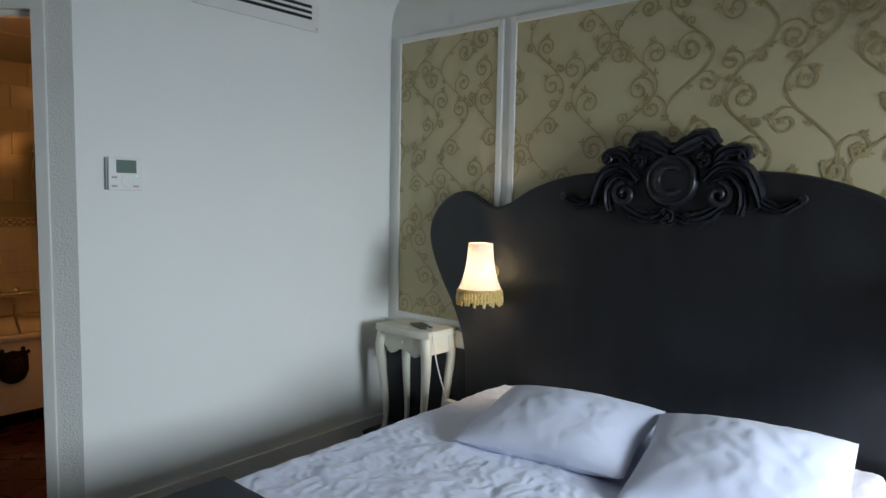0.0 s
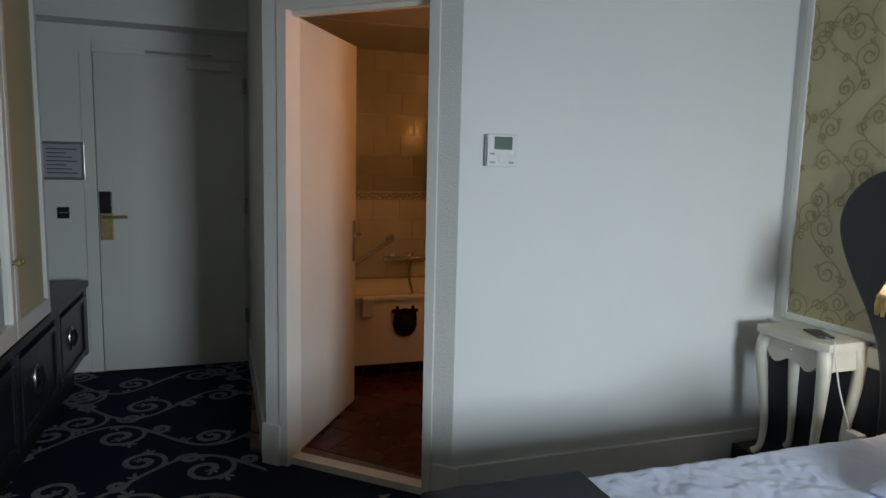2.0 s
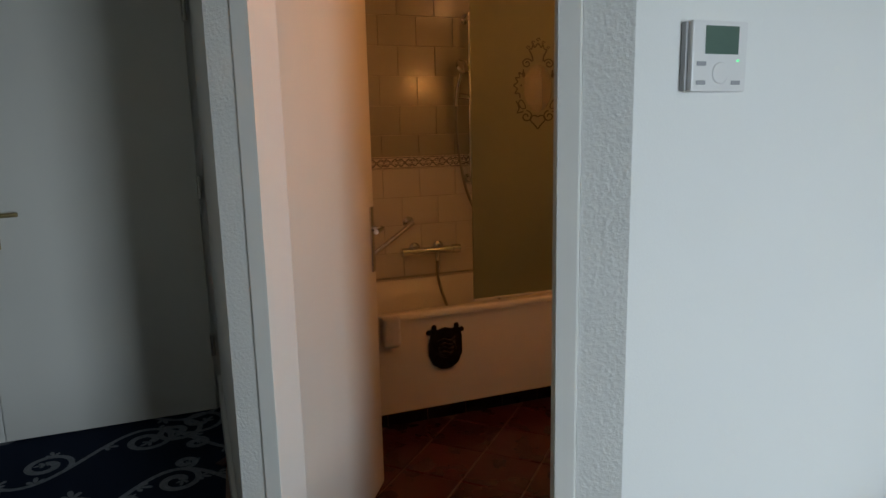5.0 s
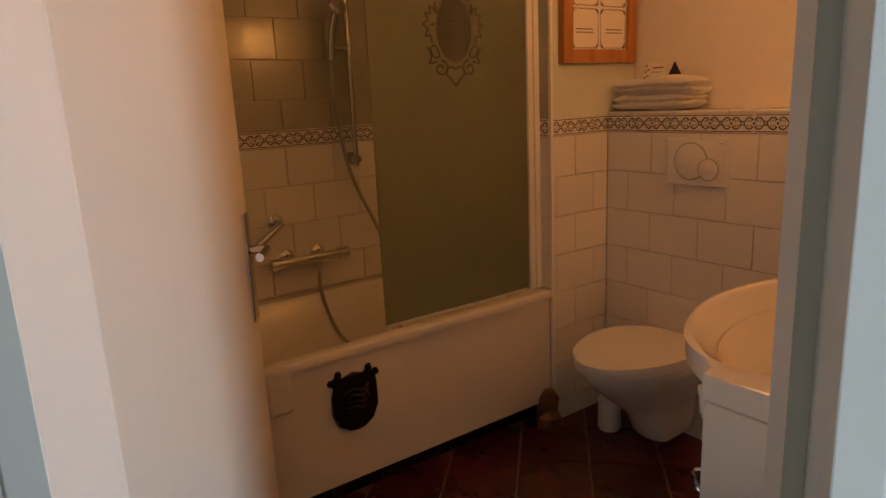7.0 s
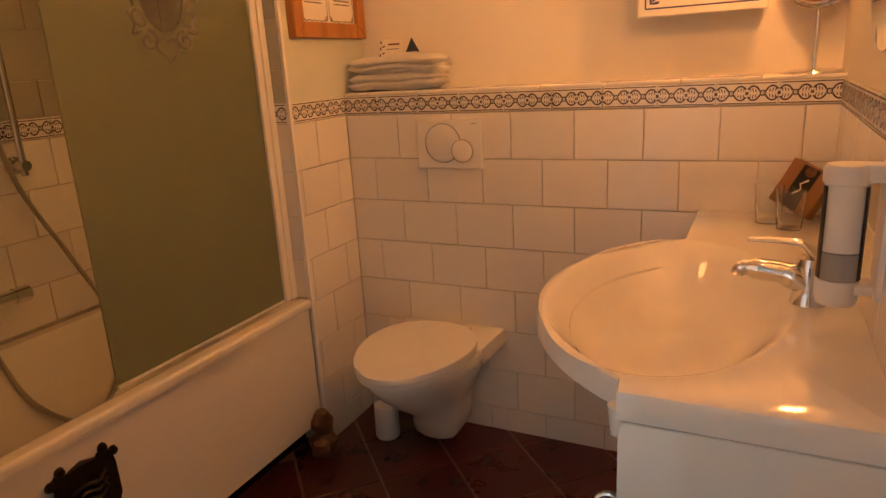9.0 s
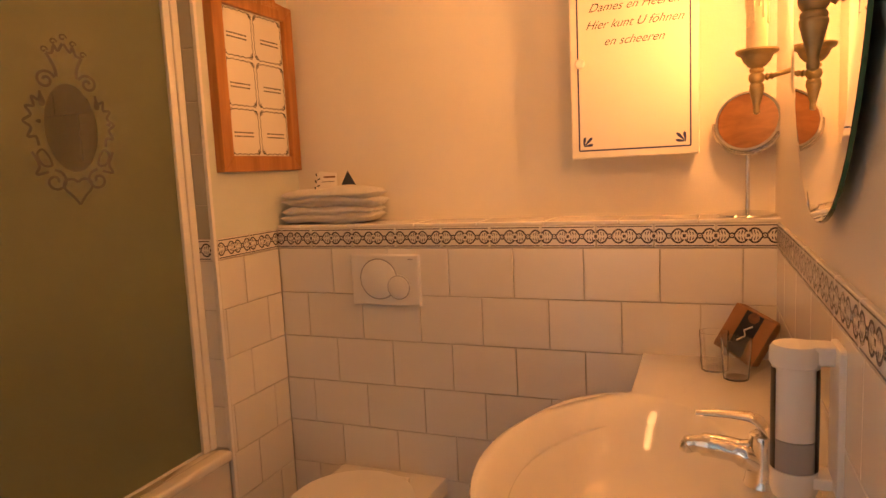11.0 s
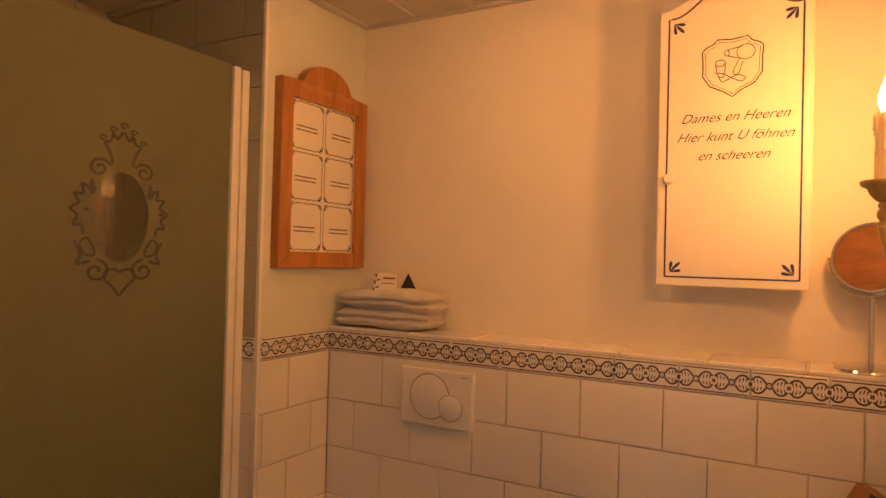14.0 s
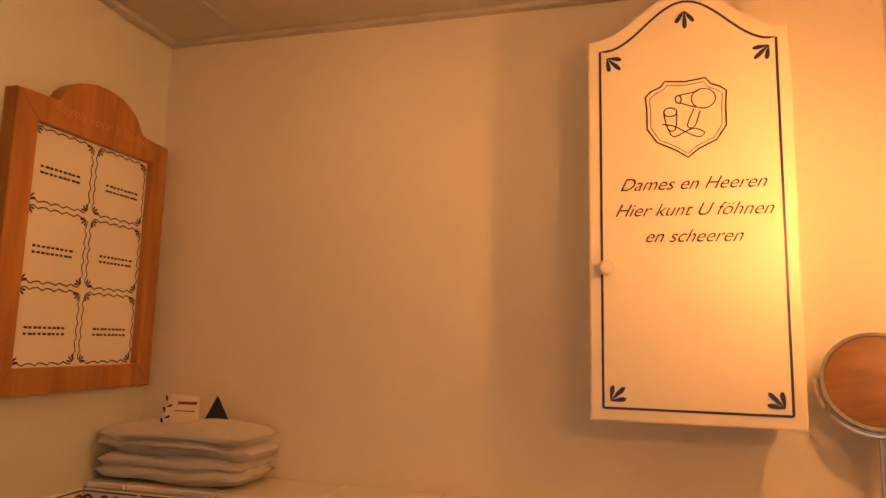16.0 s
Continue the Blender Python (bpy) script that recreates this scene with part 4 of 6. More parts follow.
tub = bmesh.new()
cx, cy = (HX + PX) / 2 + 0.005, (BY0 + BY1) / 2
rings = []
for a, b, k, z in ((0.358, (BY1 - BY0) / 2, 30, RIM - 0.03), (0.358, (BY1 - BY0) / 2, 30, RIM - 0.008), (0.350, (BY1 - BY0) / 2 - 0.008, 24, RIM), (0.310, (BY1 - BY0) / 2 - 0.06, 8, RIM), (0.298, (BY1 - BY0) / 2 - 0.075, 6, RIM - 0.012), (0.27, 0.74, 5, 0.40), (0.24, 0.66, 4, 0.22), (0.16, 0.5, 4, 0.18)):
    rings.append([tub.verts.new((x, y, z)) for x, y in superoval(cx, cy, a, b, 64, k)])
for p, q in zip(rings, rings[1:]):
    for i in range(64):
        tub.faces.new((p[i], p[(i + 1) % 64], q[(i + 1) % 64], q[i]))
tub.faces.new(rings[-1])
part("tub", tub, M_ENAMEL, bath, "", True)
part("front_panel", box(PX - 0.045, PX - 0.015, BY0, BY1 - 0.001, 0.125, RIM - 0.028, 0.003), M_ENAMEL, bath)
part("rim_front", box(PX - 0.05, PX + 0.004, BY0, BY1 - 0.002, RIM - 0.03, RIM + 0.004, 0.012, seg=3), M_ENAMEL, bath, "", True)
pl = setting("trim_plinth", box(PX - 0.14, PX - 0.105, BY0, BY1, 0.0, 0.125), M_FGROUT, "dark tiled plinth under the bath", "plinth")
for k in range(9):
    y0 = BY0 + k * 0.2
    part("tile", box(PX - 0.106, PX - 0.098, y0, min(y0 + 0.196, BY1 - 0.001), FZ, 0.124, 0.002), M_PLINTH, pl)

# cast shield on the panel
sh = [(-0.072, 0.075), (-0.05, 0.092), (-0.035, 0.078), (0, 0.088), (0.035, 0.078), (0.05, 0.092), (0.072, 0.075), (0.066, 0.05), (0.074, 0.02), (0.074, -0.03), (0.056, -0.07), (0.025, -0.09), (0, -0.094), (-0.025, -0.09), (-0.056, -0.07), (-0.074, -0.03), (-0.074, 0.02), (-0.066, 0.05)]
shm = bmesh.new()
SM = facing_east(PX - 0.015, 1.266, 0.411) @ Matrix.Diagonal((1.1, 1.1, 1.0, 1))
prism(sh, 0.0, 0.016, shm, SM, bevel=0.005)
for s in (-1, 1):
    lathe([(0, 0.014), (0.009, 0.009), (0.012, 0)], (0, 0, 0), 10, shm, SM @ pose(s * 0.05, 0.093, 0.008))
    lathe([(0, 0.014), (0.009, 0.009), (0.012, 0)], (0, 0, 0), 10, shm, SM @ pose(s * 0.074, 0.072, 0.006))
tube([SM @ Vector((0.038 * math.cos(a), 0.0 + 0.036 * math.sin(a), 0.02)) for a in [i * math.pi / 12 for i in range(24)]], 0.006, 6, shm, closed=True)
for k in range(4):
    tube([SM @ v for v in spline([(-0.04, -0.025 + 0.018 * k, 0.017), (-0.012, -0.012 + 0.018 * k, 0.026), (0.016, -0.022 + 0.018 * k, 0.024), (0.042, -0.008 + 0.018 * k, 0.017)], 4)], 0.005, 6, shm)
shield = solo("shield_plaque", shm, M_BRONZE, "dark bronze heraldic shield fixed to the bath panel", "plaque", smooth=True)

# soap dish at the tub's front
sd = thing("bath_cushion", (-4.38, 0.99, 0.5), "white terry bath mitt hung over the bath edge", "bath mitt")
sdm = box(PX - 0.014, PX + 0.05, 0.955, 1.04, 0.46, 0.60, 0.022, seg=4)
for v in sdm.verts:
    v.co += Vector((1, 0.6, 0.5)) * 0.008 * noise.noise(v.co * 25)
part("mitt", sdm, M_TOWEL, sd, "", True)
# small figure on the floor by the pier
fig = lathe([(0.001, 0), (0.04, 0.004), (0.045, 0.02), (0.038, 0.05), (0.026, 0.07), (0.03, 0.095), (0.032, 0.115), (0.02, 0.14), (0.0, 0.148)], (0, 0, 0), 16)
for v in fig.verts:
    v.co.x += 0.012 * noise.noise(v.co * 30)
    v.co.y += 0.012 * noise.noise(v.co * 30 + Vector((5, 0, 0)))
lathe([(0.001, -0.025), (0.022, -0.012), (0.022, 0.012), (0.001, 0.025)], (0.018, -0.035, 0.045), 12, fig)
solo("figurine", fig, M_RUST, "small brown rough figurine standing on the floor", "figurine", smooth=True).matrix_basis = pose(PX + 0.02, PY - 0.045, FZ) @ Matrix.Diagonal((1.2, 1.2, 1.15, 1))

# shower screen
GX = PX - 0.074
scr = thing("shower_screen", (GX, 1.75, RIM), "frosted glass bath screen with an etched crowned crest", "shower screen")
GY0, GY1, GZ1 = 1.44, 2.108, 2.045
ocy, ocz, oa, ob_ = 1.780, 1.588, 0.074, 0.108
pane = bmesh.new()
no = 32
oval = [(ocy + oa * math.cos(2 * math.pi * i / no), ocz + ob_ * math.sin(2 * math.pi * i / no)) for i in range(no)]
rect = []
for y, z in oval:
    dy, dz = y - ocy, z - ocz
    t = min((GY1 - ocy) / dy if dy > 1e-9 else (GY0 - ocy) / dy if dy < -1e-9 else 1e9, (GZ1 - ocz) / dz if dz > 1e-9 else (RIM + 0.012 - ocz) / dz if dz < -1e-9 else 1e9)
    rect.append((ocy + dy * t, ocz + dz * t))
pts_in = [[pane.verts.new((GX + dx, y, z)) for y, z in oval] for dx in (-0.003, 0.003)]
pts_out = [[pane.verts.new((GX + dx, y, z)) for y, z in rect] for dx in (-0.003, 0.003)]
corners = [(GY0, RIM + 0.012), (GY1, RIM + 0.012), (GY1, GZ1), (GY0, GZ1)]
for side_ in (0, 1):
    dx = (-0.003, 0.003)[side_]
    cv = [pane.verts.new((GX + dx, y, z)) for y, z in corners]
    for i in range(no):
        j = (i + 1) % no
        (y0, z0), (y1, z1) = rect[i], rect[j]
        ring = [pts_in[side_][i], pts_out[side_][i]]
        if abs(y0 - y1) > 1e-6 and abs(z0 - z1) > 1e-6:
            ring.append(min(cv, key=lambda v: min(abs(v.co.y - y0) + abs(v.co.z - z1), abs(v.co.y - y1) + abs(v.co.z - z0))))
        ring += [pts_out[side_][j], pts_in[side_][j]]
        pane.faces.new(ring)
bmesh.ops.delete(pane, geom=[v for v in pane.verts if not v.link_faces], context="VERTS")
bmesh.ops.remove_doubles(pane, verts=pane.verts[:], dist=0.0005)
rear = {(round(v.co.y, 4), round(v.co.z, 4)): v for v in pane.verts if v.co.x > GX}
for e in [e for e in pane.edges if e.is_boundary and e.verts[0].co.x < GX]:
    a, b = e.verts
    pane.faces.new((a, b, rear[round(b.co.y, 4), round(b.co.z, 4)], rear[round(a.co.y, 4), round(a.co.z, 4)]))
part("pane", pane, M_FROST, scr, "frosted greenish glass").visible_shadow = False
part("oval", prism(oval, -0.003, 0.003, m=facing_east(GX, 0, 0)), M_CLEAR, scr, "clear oval in the glass")
et = bmesh.new()
EM = facing_east(GX + 0.0034, ocy, ocz) @ Matrix.Diagonal((1.26, 1.06, 1, 1))


def etch(points, w=0.006, steps=6):
    ribbon(et, [(v.x, v.y) for v in spline([(x, y, 0) for x, y in points], steps)], w, EM, etch.z)
    etch.z += 0.00004


etch.z = 0.0


def curl(x, y, r, a0, turns, w=0.006):
    etch([(x + r * (1 - 0.8 * k / 14) * math.cos(a0 + turns * 6.283 * k / 14), y + r * (1 - 0.8 * k / 14) * math.sin(a0 + turns * 6.283 * k / 14)) for k in range(15)], w, 3)


for s in (-1, 1):
    etch([(s * 0.022, 0.115), (s * 0.024, 0.135), (s * 0.038, 0.165)], 0.007)
    etch([(s * 0.038, 0.165), (s * 0.026, 0.168), (s * 0.02, 0.185), (s * 0.013, 0.174), (s * 0.001, 0.192)])
    curl(s * 0.042, 0.172, 0.008, 0, 1.0, 0.004)
    curl(s * 0.021, 0.193, 0.008, 0, 1.0, 0.004)
    curl(s * 0.046, 0.105, 0.022, math.pi / 2 + s * 1.2, -s * 1.4)
    etch([(s * 0.06, 0.08), (s * 0.064, 0.06), (s * 0.078, 0.066), (s * 0.076, 0.046), (s * 0.092, 0.044), (s * 0.084, 0.026), (s * 0.10, 0.012), (s * 0.086, -0.002), (s * 0.094, -0.022), (s * 0.078, -0.022), (s * 0.074, -0.042)])
    etch([(s * 0.055, -0.068), (s * 0.068, -0.05), (s * 0.08, -0.062), (s * 0.07, -0.085), (s * 0.052, -0.086), (s * 0.055, -0.068)], 0.005)
    etch([(s * 0.09, -0.055), (s * 0.078, -0.085), (s * 0.085, -0.105), (s * 0.06, -0.10)])
    curl(s * 0.048, -0.122, 0.026, math.pi / 2, s * 1.3)
    etch([(0.0, -0.125), (s * 0.012, -0.118), (s * 0.028, -0.122), (s * 0.03, -0.14), (s * 0.014, -0.158), (0.0, -0.178)])
    blob(et, s * 0.078, 0.012, 0.012, 0.014, 0, EM, 0.003)
    blob(et, s * 0.06, 0.075, 0.03, 0.02, -math.pi / 2, EM, 0.0032)
curl(0, 0.205, 0.009, 0, 1.0, 0.004)
part("etching", et, M_ETCH, scr, "etched crown and scroll crest")
part("post", box(GX - 0.012, GX + 0.014, GY1, GY1 + 0.026, RIM + 0.004, 2.04, 0.004), M_TRIM, scr, "white screen post")
part("post", box(GX - 0.016, GX + 0.018, GY1 + 0.028, PY - 0.002, RIM + 0.004, 2.035, 0.004), M_TRIM, scr, "white wall channel")
part("seal", box(GX - 0.006, GX + 0.006, GY0, GY1, RIM + 0.004, RIM + 0.0118), M_WHITEPL, scr)

# shower fittings
mixer = thing("shower_mixer", (HX, 1.43, 0.75), "chrome thermostatic shower mixer bar", "shower mixer")
mb = bmesh.new()
MXX = HX + 0.075
tube([(MXX, 1.30, 0.75), (MXX, 1.56, 0.75)], 0.021, 14, mb)
for y in (1.36, 1.50):
    tube([(HX, y, 0.755), (MXX, y, 0.752)], 0.016, 12, mb)
    lathe([(0.033, 0.0), (0.033, 0.008), (0.02, 0.018)], (HX, y, 0.755), 18, mb, pose(0, 0, 0, 0, 90, 0))
tube([(MXX, 1.47, 0.75), (MXX, 1.47, 0.69)], 0.011, 10, mb)
part("bar", mb, M_CHROME, mixer, "", True)
for y0, y1 in ((1.265, 1.30), (1.56, 1.605)):
    part("knob", tube([(MXX, y0, 0.75), (MXX, y1, 0.75)], 0.025, 14), M_CHROME, mixer, "", True)
rail = thing("shower_rail", (HX, 1.69, 1.6), "chrome shower rail with a hand shower", "shower rail")
part("rod", tube([(HX + 0.055, 1.69, 1.10), (HX + 0.055, 1.69, 2.02)], 0.011, 12), M_CHROME, rail, "", True)
for z in (1.13, 1.99):
    bb = tube([(HX, 1.69, z), (HX + 0.072, 1.69, z)], 0.016, 12)
    lathe([(0.028, 0), (0.028, 0.01), (0.018, 0.016)], (HX, 1.69, z), 18, bb, pose(0, 0, 0, 0, 90, 0))
    part("bracket", bb, M_CHROME, rail, "", True)
sl = tube([(HX + 0.055, 1.68, 1.58), (HX + 0.06, 1.61, 1.585)], 0.016, 12)
part("slider", sl, M_CHROME, rail, "", True)
hs = tube(spline([(HX + 0.065, 1.605, 1.53), (HX + 0.075, 1.61, 1.62), (HX + 0.10, 1.62, 1.70)], 5), 0.014, 12)
lathe([(0.012, 0.02), (0.04, 0.006), (0.042, -0.008), (0.0, -0.012)], (HX + 0.115, 1.625, 1.735), 20, hs, pose(0, 0, 0, 0, 60, 20))
part("hand_shower", hs, M_CHROME, rail, "chrome hand shower", True)
hl = spline([(HX + 0.065, 1.605, 1.53), (HX + 0.06, 1.61, 1.35), (HX + 0.05, 1.66, 1.08), (HX + 0.06, 1.77, 0.82), (HX + 0.10, 1.84, 0.60), (HX + 0.15, 1.80, 0.40), (HX + 0.15, 1.66, 0.29), (HX + 0.11, 1.53, 0.40), (MXX, 1.475, 0.58), (MXX, 1.47, 0.69)], 16)
hose = thing("shower_hose", (HX + 0.06, 1.605, 1.53), "ribbed metal shower hose looping into the bath", "shower hose")
part("tube", tube(hl, [0.0075 + 0.0012 * (i % 2) for i in range(len(hl))], 8), M_STEEL, hose, "", True)
gb = thing("grab_bar", (HX, 1.26, 0.86), "slanting chrome grab bar on the tiles", "grab bar")
gbm = tube(spline([(HX, 1.33, 0.905), (HX + 0.05, 1.328, 0.903), (HX + 0.06, 1.31, 0.89), (HX + 0.06, 1.03, 0.70), (HX + 0.05, 1.01, 0.687), (HX, 1.008, 0.685)], 6), 0.013, 12)
part("bar", gbm, M_CHROME, gb, "", True)
for y, z in ((1.33, 0.905), (1.008, 0.685)):
    part("flange", lathe([(0.032, 0), (0.032, 0.008), (0.016, 0.014)], (HX, y, z), 18, m=pose(0, 0, 0, 0, 90, 0)), M_CHROME, gb, "", True)

# toilet
TX = -4.0
toilet = thing("toilet", (TX, TY - 0.25, 0.06), "white wall-hung toilet with closed lid", "toilet")


def egg(w, l0, l1, n=40, back=0.45):
    """Outline of a seat: straight back at the wall, round front."""
    out = []
    for i in range(n):
        t = 2 * math.pi * i / n
        c, s = math.cos(t), math.sin(t)
        x = w * c * (1 - 0.08 * max(0, -s))
        y = l1 * s if s < 0 else l0 * min(1, abs(s) ** back)
        out.append((x, y))
    return out


bowl = bmesh.new()
rings = []
for wd, fr_, z in ((0.172, 0.315, 0.436), (0.184, 0.33, 0.43), (0.186, 0.332, 0.415), (0.180, 0.322, 0.395), (0.165, 0.29, 0.36), (0.140, 0.235, 0.31), (0.112, 0.165, 0.255), (0.098, 0.115, 0.215), (0.092, 0.08, 0.165), (0.086, 0.055, 0.115), (0.07, 0.035, 0.095)):
    rings.append([bowl.verts.new((TX + x, TY - 0.21 + y, z)) for x, y in egg(wd, 0.208, fr_)])
for p, q in zip(rings, rings[1:]):
    for i in range(40):
        bowl.faces.new((p[i], p[(i + 1) % 40], q[(i + 1) % 40], q[i]))
bowl.faces.new(rings[0])
bowl.faces.new(rings[-1])
part("bowl", bowl, M_CERAMIC, toilet, "", True)
deck = prism([(TX - 0.195, TY - 0.002), (TX - 0.185, TY - 0.20), (TX - 0.10, TY - 0.23), (TX + 0.10, TY - 0.23), (TX + 0.185, TY - 0.20), (TX + 0.195, TY - 0.002)], 0.385, 0.440, bevel=0.01)
part("deck", deck, M_CERAMIC, toilet, "flat ceramic shelf behind the seat", True)
part("seat", prism([(TX + x, TY - 0.30 + y) for x, y in egg(0.186, 0.20, 0.269, back=0.9)], 0.441, 0.456, bevel=0.006), M_WHITEPL, toilet, "", True)
part("lid", prism([(TX + x, TY - 0.30 + y) for x, y in egg(0.189, 0.203, 0.273, back=0.9)], 0.4585, 0.478, bevel=0.009), M_WHITEPL, toilet, "", True)
for dx in (-0.075, 0.075):
    part("hinge", tube([(TX + dx - 0.02, TY - 0.088, 0.452), (TX + dx + 0.02, TY - 0.088, 0.452)], 0.012, 12), M_WHITEPL, toilet, "", True)
solo("toilet_brush_holder", lathe([(0.0, 0.0), (0.042, 0.0), (0.046, 0.01), (0.044, 0.13), (0.036, 0.135), (0.03, 0.14), (0.009, 0.15), (0.008, 0.36), (0.014, 0.37), (0.014, 0.395), (0, 0.40)], (-4.22, 2.30, FZ), 20), M_WHITEPL, "white toilet brush in a round holder", "toilet brush", smooth=True)
fl = thing("flush_plate", (-3.99, TY, 1.1), "white dual flush plate with two round buttons", "flush plate")
FM = facing_south(-3.985, TY, 1.095)
part("plate", prism([(-0.122, -0.083), (0.122, -0.083), (0.122, 0.083), (-0.122, 0.083)], 0, 0.014, m=FM, bevel=0.005), M_WHITEPL, fl)
part("button", lathe([(0.064, 0.0), (0.064, 0.0165), (0.061, 0.018), (0.0, 0.0175)], (0, 0, 0), 36, m=FM @ pose(-0.022, 0.004, 0)), M_WHITEPL, fl, "large round flush button", True)
# grey rings: the shadow in the gap round each button, put in as colour
part("button_gap_shade", lathe([(0.068, 0.0), (0.068, 0.0150), (0.0642, 0.0150), (0.0642, 0.0)], (0, 0, 0), 36, ring=True, m=FM @ pose(-0.022, 0.004, 0)), M_GREYPL, fl)
part("button", lathe([(0.037, 0.0), (0.037, 0.0195), (0.035, 0.021), (0.0, 0.0205)], (0, 0, 0), 30, m=FM @ pose(0.05, -0.022, 0)), M_WHITEPL, fl, "small round flush button", True)
part("button_gap_shade", lathe([(0.0395, 0.0), (0.0395, 0.0188), (0.0368, 0.0188), (0.0368, 0.0)], (0, 0, 0), 30, ring=True, m=FM @ pose(0.05, -0.022, 0)), M_GREYPL, fl)
part("mark", box(0, 0.018, 0, 0.003, 0.0138, 0.0145), M_GREYPL, fl).matrix_basis = FM @ pose(0.085, 0.068, 0)

# basin and counter
CT = 0.90
vb = thing("washbasin", (-3.05, 1.75, 0.6), "white ceramic washbasin with a round bowl and counter", "washbasin")
R, CCX, CCY = 0.486, -3.416 + 0.486, 1.735
front = []
a1 = math.asin(0.418 / R)
for i in range(25):
    a = math.pi - a1 + 2 * a1 * i / 24
    front.append((CCX + R * math.cos(a), CCY + R * math.sin(a)))
front.reverse()
outline_c = [(BX - 0.004, 1.285), (BX - 0.004, TY - 0.002), (-3.178, TY - 0.002), (-3.178, 2.17)]
outline_c += list(reversed([p for p in front if p[1] > CCY])) if front[0][1] < CCY else [p for p in front if p[1] > CCY]
low = sorted([p for p in front if p[1] <= CCY], key=lambda p: -p[1])
outline_c = [(BX - 0.004, 1.285), (BX - 0.004, TY - 0.002), (-3.178, TY - 0.002)] + sorted([p for p in front if p[1] > CCY], key=lambda p: -p[1]) + low + [(-3.185, 1.285)]
# bowl hole
bcx, bcy, ba, bb_ = -3.168, 1.735, 0.222, 0.385
nb = 48
hole = [(bcx + ba * math.cos(2 * math.pi * i / nb), bcy + bb_ * math.sin(2 * math.pi * i / nb)) for i in range(nb)]


def ray_out(p):
    """The point where the way from the bowl's middle through p leaves the counter."""
    d = Vector(p) - Vector((bcx, bcy))
    best = None
    k = len(outline_c)
    for i in range(k):
        q0, q1 = Vector(outline_c[i]), Vector(outline_c[(i + 1) % k])
        e = q1 - q0
        den = d.x * e.y - d.y * e.x
        if abs(den) < 1e-9:
            continue
        w = q0 - Vector((bcx, bcy))
        t = (w.x * e.y - w.y * e.x) / den
        u = (w.x * d.y - w.y * d.x) / den
        if t > 0 and -1e-6 <= u <= 1 + 1e-6 and (best is None or t < best):
            best = t
    return (bcx + d.x * best, bcy + d.y * best)


angles = sorted({round(math.atan2((y - bcy) / bb_, (x - bcx) / ba), 5) for x, y in hole} | {round(math.atan2((y - bcy) / bb_, (x - bcx) / ba), 5) for x, y in outline_c})
cm = bmesh.new()
rings = []
outer = [ray_out((bcx + ba * math.cos(a), bcy + bb_ * math.sin(a))) for a in angles]
inner = [(bcx + ba * math.cos(a), bcy + bb_ * math.sin(a)) for a in angles]
for inset, z in ((0.012, CT - 0.055), (0.0, CT - 0.045), (0.0, CT - 0.012), (0.004, CT - 0.003), (0.012, CT)):
    ring = []
    for (x, y), a in zip(outer, angles):
        d = (Vector((bcx, bcy)) - Vector((x, y))).normalized() * inset
        ring.append(cm.verts.new((x + d.x, y + d.y, z)))
    rings.append(ring)
for sc, z in ((1.03, CT), (1.0, CT - 0.003), (0.965, CT - 0.010), (0.91, CT - 0.024), (0.83, CT - 0.049), (0.73, CT - 0.078), (0.60, CT - 0.106), (0.42, CT - 0.128), (0.26, CT - 0.136), (0.12, CT - 0.14)):
    rings.append([cm.verts.new((bcx + (x - bcx) * sc, bcy + (y - bcy) * sc, z)) for x, y in inner])
na = len(angles)
for p, q in zip(rings, rings[1:]):
    for i in range(na):
        cm.faces.new((p[i], p[(i + 1) % na], q[(i + 1) % na], q[i]))
cm.faces.new(rings[-1])
part("counter", cm, M_CERAMIC, vb, "", True)
under = bmesh.new()
rings = []
for sc, z in ((0.97, CT - 0.05), (0.93, CT - 0.09), (0.8, CT - 0.15), (0.55, CT - 0.19), (0.2, CT - 0.2)):
    rings.append([under.verts.new((bcx + 0.05 + 0.24 * sc * math.cos(t), bcy + 0.35 * sc * math.sin(t), z)) for t in [2 * math.pi * i / 48 for i in range(48)]])
for p, q in zip(rings, rings[1:]):
    for i in range(48):
        under.faces.new((p[i], p[(i + 1) % 48], q[(i + 1) % 48], q[i]))
under.faces.new(rings[-1])
part("bowl_underside", under, M_CERAMIC, vb, "", True)
part("side_apron", box(-3.178, BX - 0.004, 1.287, 1.32, 0.655, CT - 0.05, 0.006), M_CERAMIC, vb, "white side panel of the basin", True)
part("apron_roll", tube([(-3.178, 1.30, CT - 0.075), (-3.178, 1.30, CT - 0.03)], [0.012, 0.016], 14), M_CERAMIC, vb, "", True)
part("front_apron", box(-3.172, -3.15, 2.165, TY - 0.002, 0.70, CT - 0.05, 0.004), M_CERAMIC, vb, "white front panel of the counter", True)
part("towel_ring", tube([(-3.186 + 0.02 * math.cos(a) - 0.01, 1.33, 0.675 + 0.022 * math.sin(a)) for a in [i * math.pi / 8 for i in range(16)]], 0.005, 8, closed=True), M_CHROME, vb, "chrome hook", True)

